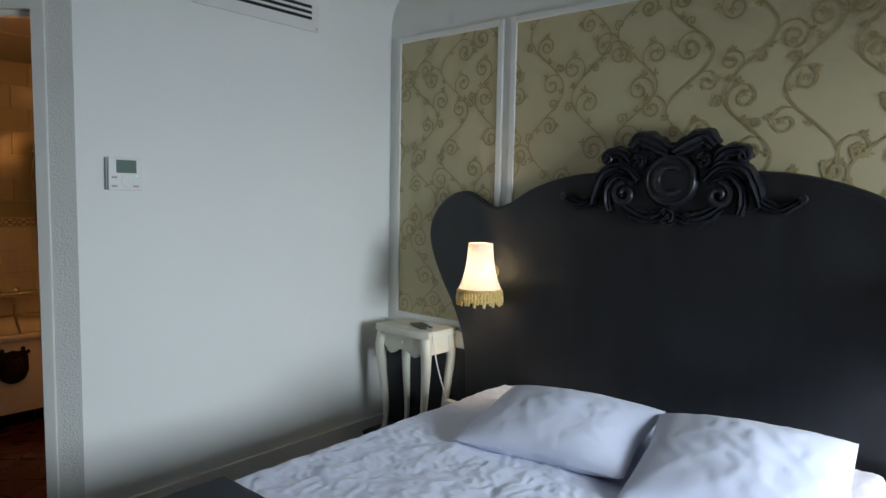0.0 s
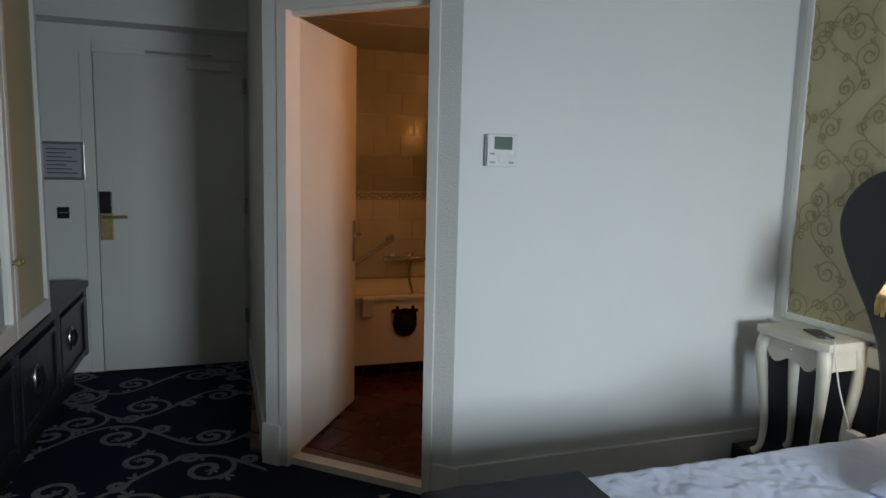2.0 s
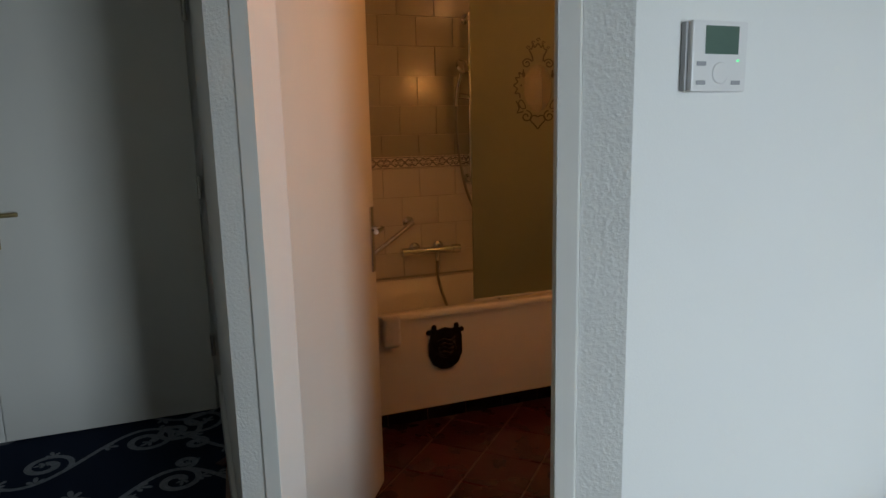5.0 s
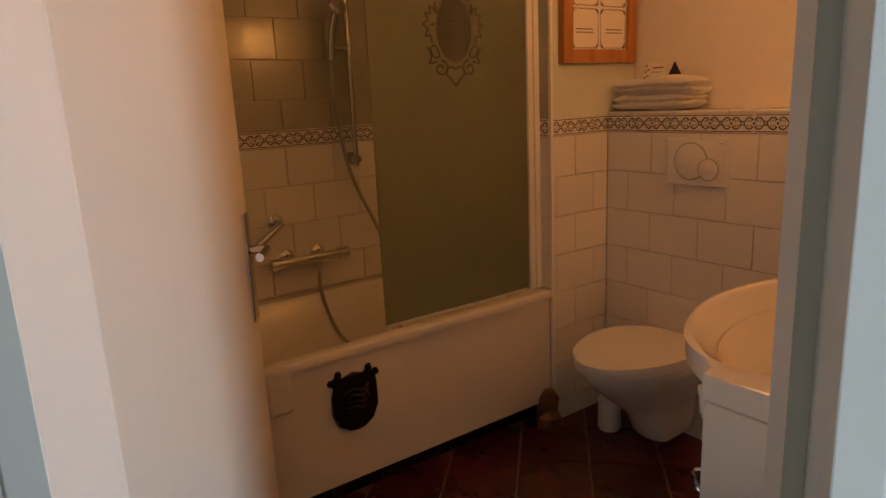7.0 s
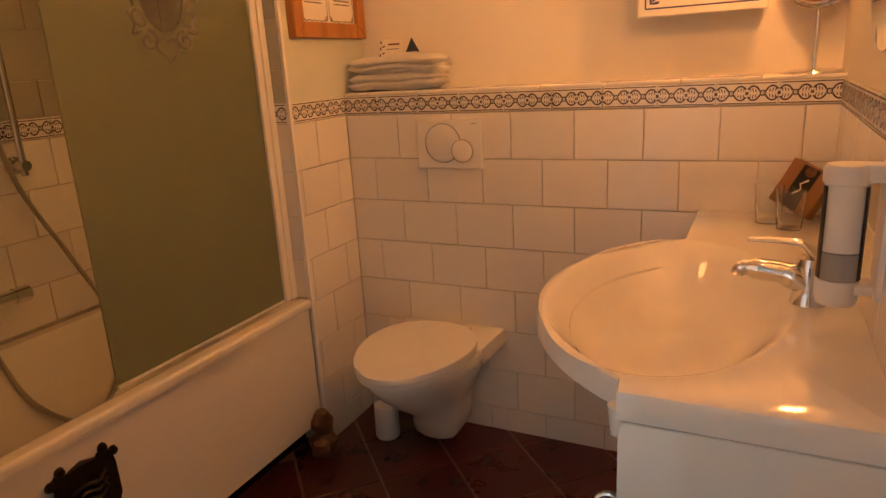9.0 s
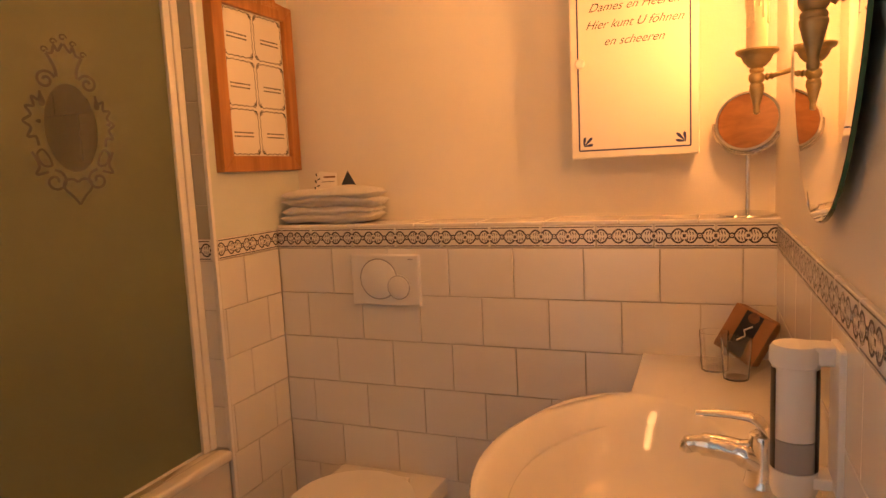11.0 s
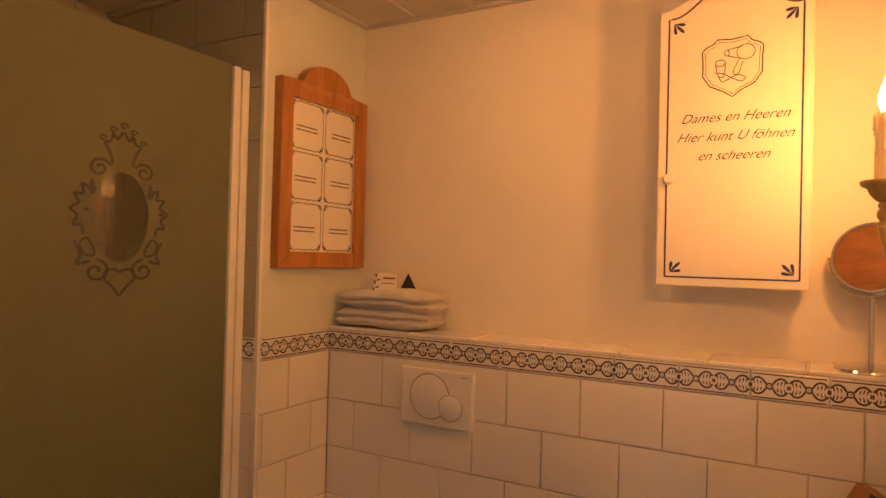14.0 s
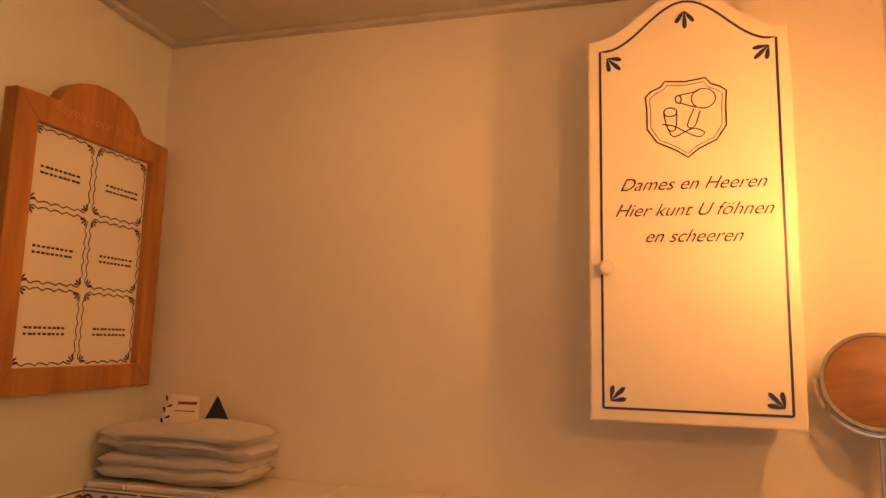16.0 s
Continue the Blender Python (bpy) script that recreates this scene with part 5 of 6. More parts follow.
tap = thing("basin_tap", (-2.90, 1.735, CT), "chrome single-lever basin mixer tap", "tap")
tm = lathe([(0.0, 0.0), (0.031, 0.0), (0.029, 0.008), (0.025, 0.03), (0.024, 0.07), (0.022, 0.085), (0.0, 0.09)], (-2.925, 1.735, CT), 22)
tube(spline([(-2.925, 1.735, CT + 0.035), (-2.965, 1.735, CT + 0.052), (-3.025, 1.735, CT + 0.058), (-3.042, 1.735, CT + 0.054), (-3.045, 1.735, CT + 0.044)], 6), [0.024] * 6 + [0.020] * 6 + [0.015] * 6 + [0.012] * 7, 14, tm)
part("body", tm, M_CHROME, tap, "", True)
part("lever", tube(spline([(-2.915, 1.735, CT + 0.082), (-2.935, 1.735, CT + 0.108), (-2.965, 1.735, CT + 0.114), (-3.03, 1.735, CT + 0.113)], 6), [0.021 - 0.0007 * i for i in range(19)], 12, flat=0.55), M_CHROME, tap, "chrome lever", True)

soap = thing("soap_dispenser", (BX - 0.06, 1.60, 0.98), "white wall-mounted soap dispenser with a dark label", "soap dispenser")
SX, SYY = BX - 0.075, 1.585
SOAP_AT = Matrix.Translation((BX - 0.004, 1.605, 1.07)) @ Matrix.Scale(0.87, 4) @ Matrix.Translation((0.004 - BX, -1.585, -1.1))
part("bracket", box(BX - 0.022, BX - 0.004, 1.53, 1.615, 0.985, 1.225, 0.006), M_WHITEPL, soap).matrix_basis = SOAP_AT
part("bracket_arm", box(SX, BX - 0.02, 1.56, 1.612, 1.19, 1.222, 0.006), M_WHITEPL, soap).matrix_basis = SOAP_AT
part("bracket_arm", box(SX, BX - 0.02, 1.56, 1.612, 0.985, 1.005, 0.004), M_WHITEPL, soap).matrix_basis = SOAP_AT
part("bottle", lathe([(0, 0.96), (0.032, 0.962), (0.036, 0.975), (0.036, 1.01)], (SX, SYY, 0), 26), M_WHITEPL, soap, "", True).matrix_basis = SOAP_AT
part("liquid", lathe([(0.035, 1.011), (0.036, 1.013), (0.036, 1.062), (0.0, 1.063)], (SX, SYY, 0), 26), M_GREYPL, soap, "grey-green soap in the lower part", True).matrix_basis = SOAP_AT
part("sleeve", lathe([(0.0352, 1.064), (0.0352, 1.185)], (SX, SYY, 0), 26), M_WHITEPL, soap, "", True).matrix_basis = SOAP_AT
part("cap", lathe([(0.037, 1.186), (0.039, 1.19), (0.039, 1.212), (0.034, 1.22), (0, 1.222)], (SX, SYY, 0), 26), M_WHITEPL, soap, "", True).matrix_basis = SOAP_AT
for a0 in (3.25, 5.55):
    lb = bmesh.new()
    cols = [[lb.verts.new((SX + 0.0366 * math.cos(a0 + 0.5 * i / 6), SYY + 0.0366 * math.sin(a0 + 0.5 * i / 6), z)) for z in (1.012, 1.183)] for i in range(7)]
    for p, q in zip(cols, cols[1:]):
        lb.faces.new((p[0], q[0], q[1], p[1]))
    part("label", lb, M_BLACKPL, soap, "dark label strip").matrix_basis = SOAP_AT

for gx, gy, ga in ((-2.995, 2.355, 0), (-2.945, 2.295, 1)):
    solo("drinking_glass", lathe([(0.0, 0.004), (0.027, 0.004), (0.034, 0.10), (0.036, 0.10), (0.030, 0.0), (0.0, 0.0)], (gx, gy, CT + 0.001), 24), M_TUMBLER, "clear plastic tumbler standing on the counter", "tumbler", "tumblers", smooth=True)
kb = thing("gift_box", (-2.90, 2.395, CT), "brown kraft card carton with a black label", "carton")
KM = Matrix.Translation((-2.915, 2.405, CT + 0.082)) @ Matrix.Rotation(radians(-22), 4, "Z") @ Matrix.Rotation(radians(-14), 4, "X") @ Matrix.Rotation(radians(24), 4, "Y")
part("carton", box(-0.055, 0.055, -0.028, 0.028, -0.06, 0.065, 0.003), M_KRAFT, kb).matrix_basis = KM
part("label", box(-0.022, 0.024, -0.0295, -0.028, -0.055, 0.062), M_BLACKPL, kb, "black label band").matrix_basis = KM
part("label_mark", tube([(-0.008, -0.030, -0.02), (0.006, -0.030, 0.0), (-0.004, -0.030, 0.012), (0.01, -0.030, 0.03)], 0.0022, 5), M_PRINT, kb, "pale squiggle on the label").matrix_basis = KM
part("badge", lathe([(0, 0.001), (0.014, 0.001), (0.014, 0)], (0, 0, 0), 16), M_RUST, kb, "red round sticker").matrix_basis = KM @ pose(0.002, -0.0298, 0.05, 90, 0, 0)

# oval mirror
mir = thing("oval_mirror", (BX, 1.72, 1.78), "oval wall mirror with a green glass rim", "mirror")
MM = facing_west(BX - 0.022, 1.72, 1.775)


def oval_pts(a, b, n=64):
    return [(a * math.cos(2 * math.pi * i / n), b * math.sin(2 * math.pi * i / n)) for i in range(n)]


part("edge", prism(oval_pts(0.345, 0.44), 0, 0.005, m=MM), M_MIRROREDGE, mir, "green polished glass edge", True)
gl = bmesh.new()
o, i_ = oval_pts(0.343, 0.438), oval_pts(0.318, 0.412)
vo = [gl.verts.new(MM @ Vector((x, y, 0.0055))) for x, y in o]
vi = [gl.verts.new(MM @ Vector((x, y, 0.0075))) for x, y in i_]
for k in range(64):
    gl.faces.new((vo[k], vo[(k + 1) % 64], vi[(k + 1) % 64], vi[k]))
gl.faces.new(vi)
part("glass", gl, M_MIRROR, mir, "bevelled mirror glass")
part("spacer", prism(oval_pts(0.2, 0.28, 32), -0.018, 0, m=MM), M_BLACKPL, mir)

# candle sconces
CXS, CZS = -2.913, 1.652
sc = thing("candle_sconce", (BX, 2.17, 1.59), "antique brass wall sconce with a lit electric candle", "wall sconce", "bathroom sconces")
yy = 2.17
cup = lathe([(0.0, -0.124), (0.006, -0.121), (0.007, -0.115), (0.0055, -0.110), (0.006, -0.107), (0.015, -0.071), (0.015, -0.068), (0.0135, -0.066), (0.0145, -0.063), (0.0135, -0.060), (0.011, -0.058), (0.015, -0.053), (0.0165, -0.047), (0.015, -0.040), (0.011, -0.037), (0.0145, -0.033), (0.0145, -0.029), (0.011, -0.026), (0.018, -0.022), (0.027, -0.012), (0.031, -0.002), (0.033, 0.0), (0.040, 0.003), (0.043, 0.008), (0.042, 0.012), (0.038, 0.012), (0.020, 0.006), (0.0, 0.006)], (CXS, yy, CZS), 24)
part("cup", cup, M_BRASS, sc, "turned brass drip cup", True)
part("arm", tube([(CXS, yy, 1.605), (CXS + 0.016, yy, 1.606), (CXS + 0.020, yy, 1.606), (CXS + 0.024, yy, 1.607), (CXS + 0.028, yy, 1.607), (CXS + 0.033, yy, 1.608), (BX - 0.02, yy, 1.615), (BX - 0.004, yy, 1.615)], [0.005, 0.005, 0.0085, 0.005, 0.0075, 0.005, 0.0055, 0.009], 10), M_BRASS, sc, "", True)
part("wall_plate", lathe([(0.0, 0.016), (0.02, 0.016), (0.033, 0.01), (0.038, 0.0)], (0, 0, 0), 24, m=Matrix.Translation((BX - 0.003, yy, 1.615)) @ pose(0, 0, 0, 0, -90, 0) @ Matrix.Diagonal((1.5, 0.9, 1, 1))), M_CREAM, sc, "cream oval wall plate", True)
cdl = lathe([(0.021, 0.007), (0.021, 0.125), (0.018, 0.131), (0.010, 0.131)], (CXS, yy, CZS), 20)
candle = part("candle", cdl, M_WAX, sc, "ivory candle sleeve with wax drips", True)
rng = random.Random(4)
for k in range(12):
    a = k * 0.53 + rng.uniform(-0.15, 0.15)
    L = rng.uniform(0.012, 0.065)
    part("wax_drip", tube([(CXS + 0.0185 * math.cos(a), yy + 0.0185 * math.sin(a), CZS + 0.131), (CXS + 0.021 * math.cos(a), yy + 0.021 * math.sin(a), CZS + 0.124), (CXS + 0.0213 * math.cos(a), yy + 0.0213 * math.sin(a), CZS + 0.122 - L * 0.6), (CXS + 0.0215 * math.cos(a), yy + 0.0215 * math.sin(a), CZS + 0.122 - L), (CXS + 0.021 * math.cos(a), yy + 0.021 * math.sin(a), CZS + 0.119 - L)], [0.004, 0.0042, 0.0022, 0.0034, 0.001], 7), M_WAX, candle, "", True)
part("bulb", lathe([(0.010, 0.132), (0.015, 0.145), (0.0165, 0.16), (0.011, 0.182), (0.003, 0.2), (0.0, 0.202)], (CXS, yy, CZS), 18), M_BULB, sc, "glowing flame bulb", True)
copy_thing(sc, Matrix.Translation((BX + 0.010, 1.435, 1.592)))

# ceiling lamp
cl = thing("ceiling_lamp", (-3.80, 2.06, CEIL_BATH), "round lit ceiling lamp with an opal dome", "ceiling lamp")
part("dome", lathe([(0.0, -0.07), (0.06, -0.064), (0.10, -0.045), (0.122, -0.012), (0.122, -0.001)], (-3.80, 2.06, CEIL_BATH), 32), M_CEILGLOW, cl, "glowing opal dome", True)
part("rim", lathe([(0.123, -0.016), (0.13, -0.014), (0.13, -0.001), (0.123, -0.001)], (-3.80, 2.06, CEIL_BATH), 32, ring=True), M_WHITEPL, cl, "", True)

# make-up mirror
mk = thing("makeup_mirror", (-2.908, 2.57, 1.278), "round chrome make-up mirror with a bamboo back", "make-up mirror")
part("base", lathe([(0.0, 0.012), (0.05, 0.011), (0.072, 0.005), (0.075, 0.0), (0, 0)], (-2.908, 2.565, 1.279), 30), M_CHROME, mk, "", True)
part("stem", tube([(-2.908, 2.57, 1.288), (-2.908, 2.57, 1.462)], 0.006, 12), M_CHROME, mk, "", True)
DM = Matrix.Translation((-2.908, 2.57, 1.534)) @ pose(0, 0, 0, 74, 0, -16) 
part("disc", lathe([(0.0, 0.006), (0.076, 0.006), (0.077, 0.0), (0.0, 0.0)], (0, 0, 0), 40), M_BAMBOO, mk, "bamboo disc").matrix_basis = DM
part("hoop", lathe([(0.077, -0.012), (0.084, -0.012), (0.085, -0.002), (0.083, 0.008), (0.077, 0.0075)], (0, 0, 0), 40, ring=True), M_CHROME, mk, "", True).matrix_basis = DM
part("yoke", tube([DM @ Vector((0.09 * math.cos(a), 0.09 * math.sin(a), -0.004)) for a in [math.pi + i * math.pi / 16 for i in range(17)]], 0.004, 8), M_CHROME, mk, "", True)

# towels with cards
def towel(x0, x1, y0, y1, z, seed):
    """A folded towel: two soft layers that meet in a rounded fold at one end."""
    th_ob = thing("folded_towel", ((x0 + x1) / 2, (y0 + y1) / 2, z), "folded white terry hand towel on the ledge", "towel", "folded towels")
    n = 30
    top = z
    for k in range(2):
        b = bmesh.new()
        th_ = 0.044
        ring = []
        for side_ in (1, -1):
            for i in range(n + 1):
                t = i / n if side_ == 1 else 1 - i / n
                x = x0 + 0.008 * k + (x1 - x0 - 0.012 * k) * t
                sag = 0.014 * noise.noise(Vector((x * 9, seed, k))) + 0.012 * t ** 3 * k * 0.5
                end = math.sqrt(max(0.0, 1 - (2 * t - 1) ** 6))
                ring.append((x, top + th_ / 2 + sag + side_ * th_ / 2 * end))
        cols = []
        m_ = 12
        for j in range(m_ + 1):
            v = j / m_
            pinch = math.sqrt(max(0.02, 1 - (2 * v - 1) ** 4))
            mid = top + th_ / 2
            cols.append([b.verts.new((x + 0.004 * noise.noise(Vector((x * 20, v * 5, seed + k))), y0 + (y1 - y0) * v + 0.008 * noise.noise(Vector((x * 7, seed + k, 2))), mid + (zz_ - mid) * pinch + 0.004 * noise.noise(Vector((x * 14, v * 6, seed))))) for x, zz_ in ring])
        for p, q in zip(cols, cols[1:]):
            for i in range(len(ring)):
                i2 = (i + 1) % len(ring)
                b.faces.new((p[i], p[i2], q[i2], q[i]))
        b.faces.new(cols[0])
        b.faces.new(cols[-1])
        part("fold", b, M_TOWEL, th_ob, "", True)
        top += th_ * 0.48


towel(-4.392, -4.045, 2.495, 2.64, 1.2785, 2.0)
towel(-4.385, -4.030, 2.490, 2.635, 1.3340, 6.0)
card = thing("tent_card", (-4.22, 2.57, 1.38), "folded card tent standing on the towels", "card")
cd = bmesh.new()
CM = pose(-4.235, 2.56, 1.382, 0, 0, 8)
prism([(-0.045, 0.0), (0.045, 0.0), (0.035, 0.072), (-0.03, 0.078)], 0, 0.001, cd, CM @ pose(0, -0.012, 0, 72, 0, 0))
part("front_leaf", cd, M_PRINT, card, "pale printed front")
cd2 = prism([(0.0, 0.0), (0.075, 0.0), (0.036, 0.075)], 0, 0.001, m=CM @ pose(0.045, -0.008, 0, 88, 0, 10))
part("side_leaf", cd2, M_BLACKPL, card, "black triangular side")
CP = CM @ pose(0, -0.012, 0, 72, 0, 0)
part("printed_line", box(-0.012, 0.032, 0.055, 0.061, 0.001, 0.0014), M_RUST, card).matrix_basis = CP
part("printed_line", box(-0.016, 0.03, 0.04, 0.042, 0.001, 0.0014), M_INK, card).matrix_basis = CP
orn = bmesh.new()
for k in range(5):
    blob(orn, -0.036, 0.012 + 0.012 * k, 0.014, 0.008, 0.8 * (-1) ** k + 1.2, Matrix.Identity(4), 0.0014)
part("printed_ornament", orn, M_INK, card).matrix_basis = CP

# framed rules on the pier
pic = thing("framed_rules", (PX, 2.43, 1.46), "orange pine frame with six printed rule panels", "framed print")
QY0, QY1, QZ0, QZ1 = 2.213, 2.628, 1.467, 2.03
PM = facing_east(PX - 0.007, QY0, QZ0)
w, h = QY1 - QY0, QZ1 - QZ0
for nm, poly in (("rail", [(0, 0), (w, 0), (w - 0.05, 0.05), (0.05, 0.05)]), ("stile", [(0, 0), (0.05, 0.05), (0.05, h - 0.05), (0, h)]), ("stile", [(w, 0), (w, h), (w - 0.05, h - 0.05), (w - 0.05, 0.05)])):
    part(nm, prism(poly, 0, 0.032, m=PM, bevel=0.004), M_PINE, pic)
arch = [(0.0, h), (0.05, h - 0.05), (w - 0.05, h - 0.05), (w, h)] + [(w / 2 + 0.115 * math.cos(a), h + 0.072 * math.sin(a)) for a in [i * math.pi / 14 for i in range(15)]]
hr = part("head_rail", prism(arch, 0, 0.032, m=PM, bevel=0.004), M_PINE, pic, "arched pine head with pale lettering")
words("lettering", "Regels voor 't Baden", 0.031, PM @ pose(w / 2, h - 0.018, 0.0328), M_PALEPINE, hr)
part("sheet", prism([(0.045, 0.045), (w - 0.045, 0.045), (w - 0.045, h - 0.045), (0.045, h - 0.045)], 0.0, 0.016, m=PM), M_PRINT, pic, "white printed sheet")
iw, ih = (w - 0.10) / 2, (h - 0.10) / 3
for i in range(2):
    for j in range(3):
        bmk = bmesh.new()
        x0, y0 = 0.05 + i * iw, 0.05 + j * ih
        for (xa, ya), (xb, yb) in (((0.012, 0.006), (iw - 0.012, 0.006)), ((0.012, ih - 0.006), (iw - 0.012, ih - 0.006)), ((0.006, 0.012), (0.006, ih - 0.012)), ((iw - 0.006, 0.012), (iw - 0.006, ih - 0.012))):
            n_ = 14
            nx_, ny_ = -(yb - ya), (xb - xa)
            L = math.hypot(nx_, ny_)
            line = [(x0 + xa + (xb - xa) * t / n_ + nx_ / L * 0.003 * math.sin(t * 2.2), y0 + ya + (yb - ya) * t / n_ + ny_ / L * 0.003 * math.sin(t * 2.2)) for t in range(n_ + 1)]
            ribbon(bmk, line, 0.0026, PM, 0.0165)
        for sx_ in (0.008, iw - 0.008):
            for sy_ in (0.008, ih - 0.008):
                for q in range(3):
                    blob(bmk, x0 + sx_, y0 + sy_, 0.016, 0.006, math.atan2(ih / 2 - sy_, iw / 2 - sx_) + (q - 1) * 0.6, PM, 0.0168)
        pn = part("rule_border", bmk, M_INK, pic, "dark scrolled border")
        rb = bmesh.new()
        for q in range(2):
            for c in range(9):
                xs = x0 + 0.028 + (0.01 if i else 0) + c * (iw - 0.06) / 9
                box(xs, xs + (iw - 0.06) / 9 * random.Random(c + q + 7 * j).uniform(0.55, 0.85), y0 + ih * 0.47 - q * 0.012, y0 + ih * 0.47 - q * 0.012 + 0.0045, 0.016, 0.0164, bm=rb)
        bmesh.ops.transform(rb, matrix=PM, verts=rb.verts)
        part("rule_text", rb, M_INK, pn, "two lines of small unreadable writing")

# delft style cabinet
KX0, KX1, KZ0, KZ1, KF = -3.372, -3.030, 1.455, 2.143, 2.50
kab = thing("wall_cabinet", ((KX0 + KX1) / 2, 2.57, KZ0), "cream wall cabinet with blue lines and lettering", "wall cabinet")
kw = KX1 - KX0


def crown(inset, z0, lift=0.0):
    pts = [(inset, inset + z0), (kw - inset, inset + z0)]
    for i in range(33):
        t = i / 32
        x = kw - inset - (kw - 2 * inset) * t
        u = abs(2 * t - 1)
        pts.append((x, KZ1 - KZ0 - inset * 0.95 + 0.083 * (0.5 + 0.5 * math.cos(math.pi * min(1, u * 1.06)))))
    return pts


KM2 = facing_south(KX0, KF, KZ0)
part("body", prism(crown(0.006, 0.004), -0.148, -0.02, m=KM2), M_CABWHITE, kab)
kd = part("door", prism(crown(0.0, 0.0), -0.018, 0.0, m=KM2, bevel=0.004), M_CABWHITE, kab, "cream painted door with arched top")
ln = bmesh.new()
loop = crown(0.022, 0.0)
ribbon(ln, loop[:2], 0.0042, KM2, 0.0008)
ribbon(ln, loop[1:] + loop[:1], 0.0042, KM2, 0.0009)
part("border_line", ln, M_BLUE, kd, "dark blue border line")


def sprig(x, y, angle, size=0.03):
    b = bmesh.new()
    for q in (-0.62, 0, 0.62):
        blob(b, x, y, size * (1.15 if q == 0 else 0.9), size * 0.38, angle + q, KM2, 0.0010 + 0.00004 * (q + 1))
    part("sprig", b, M_BLUE, kd, "blue three-leaf sprig")


hh = KZ1 - KZ0
sprig(kw / 2, hh + 0.044, -math.pi / 2)
sprig(0.034, hh - 0.034, -math.pi / 4)
sprig(kw - 0.034, hh - 0.034, -3 * math.pi / 4)
sprig(0.034, 0.034, math.pi / 4)
sprig(kw - 0.034, 0.034, 3 * math.pi / 4)
shp = [(-0.068, 0.045), (-0.058, 0.055), (-0.042, 0.062), (-0.034, 0.072), (0.0, 0.069), (0.034, 0.074), (0.043, 0.062), (0.058, 0.056), (0.068, 0.048), (0.066, 0.02), (0.066, -0.015), (0.05, -0.04), (0.02, -0.055), (0.002, -0.07), (-0.018, -0.056), (-0.05, -0.04), (-0.066, -0.015), (-0.066, 0.02)]
em = bmesh.new()
EMB = KM2 @ pose(kw / 2 - 0.002, 0.529, 0)
ribbon(em, shp + shp[:1], 0.0028, EMB, 0.0008)
ribbon(em, [(x * 0.9, y * 0.9) for x, y in shp + shp[:1]], 0.0012, EMB, 0.0009)
# hair dryer and shaver, drawn as outlines
zz = 0.001
for line, wd in (([(0.012 + 0.02 * math.cos(a) + 0.018, 0.036 + 0.018 * math.sin(a)) for a in [i * 0.42 for i in range(16)]], 0.0019), ([(0.0 - 0.012, 0.044), (0.022, 0.05)], 0.0019), ([(-0.01, 0.03), (0.018, 0.02)], 0.0019), ([(-0.012 + 0.005 * math.cos(a), 0.037 + 0.007 * math.sin(a)) for a in [i * 0.6 for i in range(12)]], 0.002), ([(0.014, 0.018), (0.002, -0.012), (0.014, -0.015), (0.024, 0.014)], 0.0019), ([(-0.026 + 0.011 * math.cos(a), 0.014 + 0.008 * math.sin(a)) for a in [i * 0.6 for i in range(12)]], 0.002), ([(-0.037, 0.01), (-0.03, -0.018), (-0.018, -0.018), (-0.015, 0.01)], 0.0019), ([(-0.03, -0.018), (-0.02, -0.032), (0.01, -0.018), (0.03, -0.026), (0.02, -0.034), (-0.004, -0.022), (-0.02, -0.012), (-0.04, -0.008)], 0.002)):
    ribbon(em, [(v.x, v.y) for v in spline([(x, y, 0) for x, y in line], 3)], wd, EMB, zz)
    zz += 0.00004
part("emblem", em, M_INK, kd, "shield outline with a dryer and a shaver")
for txt, zt, sz in (("Dames en Heeren", 0.402, 0.0325), ("Hier kunt U f\u00f6hnen", 0.3555, 0.0325), ("en scheeren", 0.309, 0.0325)):
    words("lettering", txt, sz, KM2 @ pose(kw / 2 + 0.002, zt, 0.0008), M_INK, kd, 0.5)
part("knob", lathe([(0, 0.026), (0.010, 0.024), (0.0145, 0.017), (0.011, 0.008), (0.007, 0.0)], (0, 0, 0), 18, m=KM2 @ pose(0.03, 0.263, 0)), M_CERAMIC, kd, "white porcelain knob", True)


# ---- tiles ----
TW, TH = 0.211, 0.1545


def tile_mesh(w, h, material, t=0.008, g=0.0013, b=0.0016):
    """A tile with eased edges: local x along, y up, z out of the wall."""
    bm = bmesh.new()
    x0, x1, y0, y1 = g, w - g, g, h - g
    lo = [bm.verts.new(p) for p in ((x0, y0, 0), (x1, y0, 0), (x1, y1, 0), (x0, y1, 0))]
    mi = [bm.verts.new((v.co.x, v.co.y, t - b * 0.6)) for v in lo]
    hi = [bm.verts.new(p) for p in ((x0 + b, y0 + b, t), (x1 - b, y0 + b, t), (x1 - b, y1 - b, t), (x0 + b, y1 - b, t))]
    for p, q in ((lo, mi), (mi, hi)):
        for i in range(4):
            bm.faces.new((p[i], p[(i + 1) % 4], q[(i + 1) % 4], q[i]))
    bm.faces.new(hi)
    return mesh_of("tile", bm, material)


tile_cache = {}


def tile(w, h, m, parent, material=M_TILE):
    key = (round(w, 3), round(h, 3), material.name)
    if key not in tile_cache:
        tile_cache[key] = tile_mesh(w, h, material)
    ob = new("tile", tile_cache[key])
    ob.parent = parent
    ob.matrix_basis = m


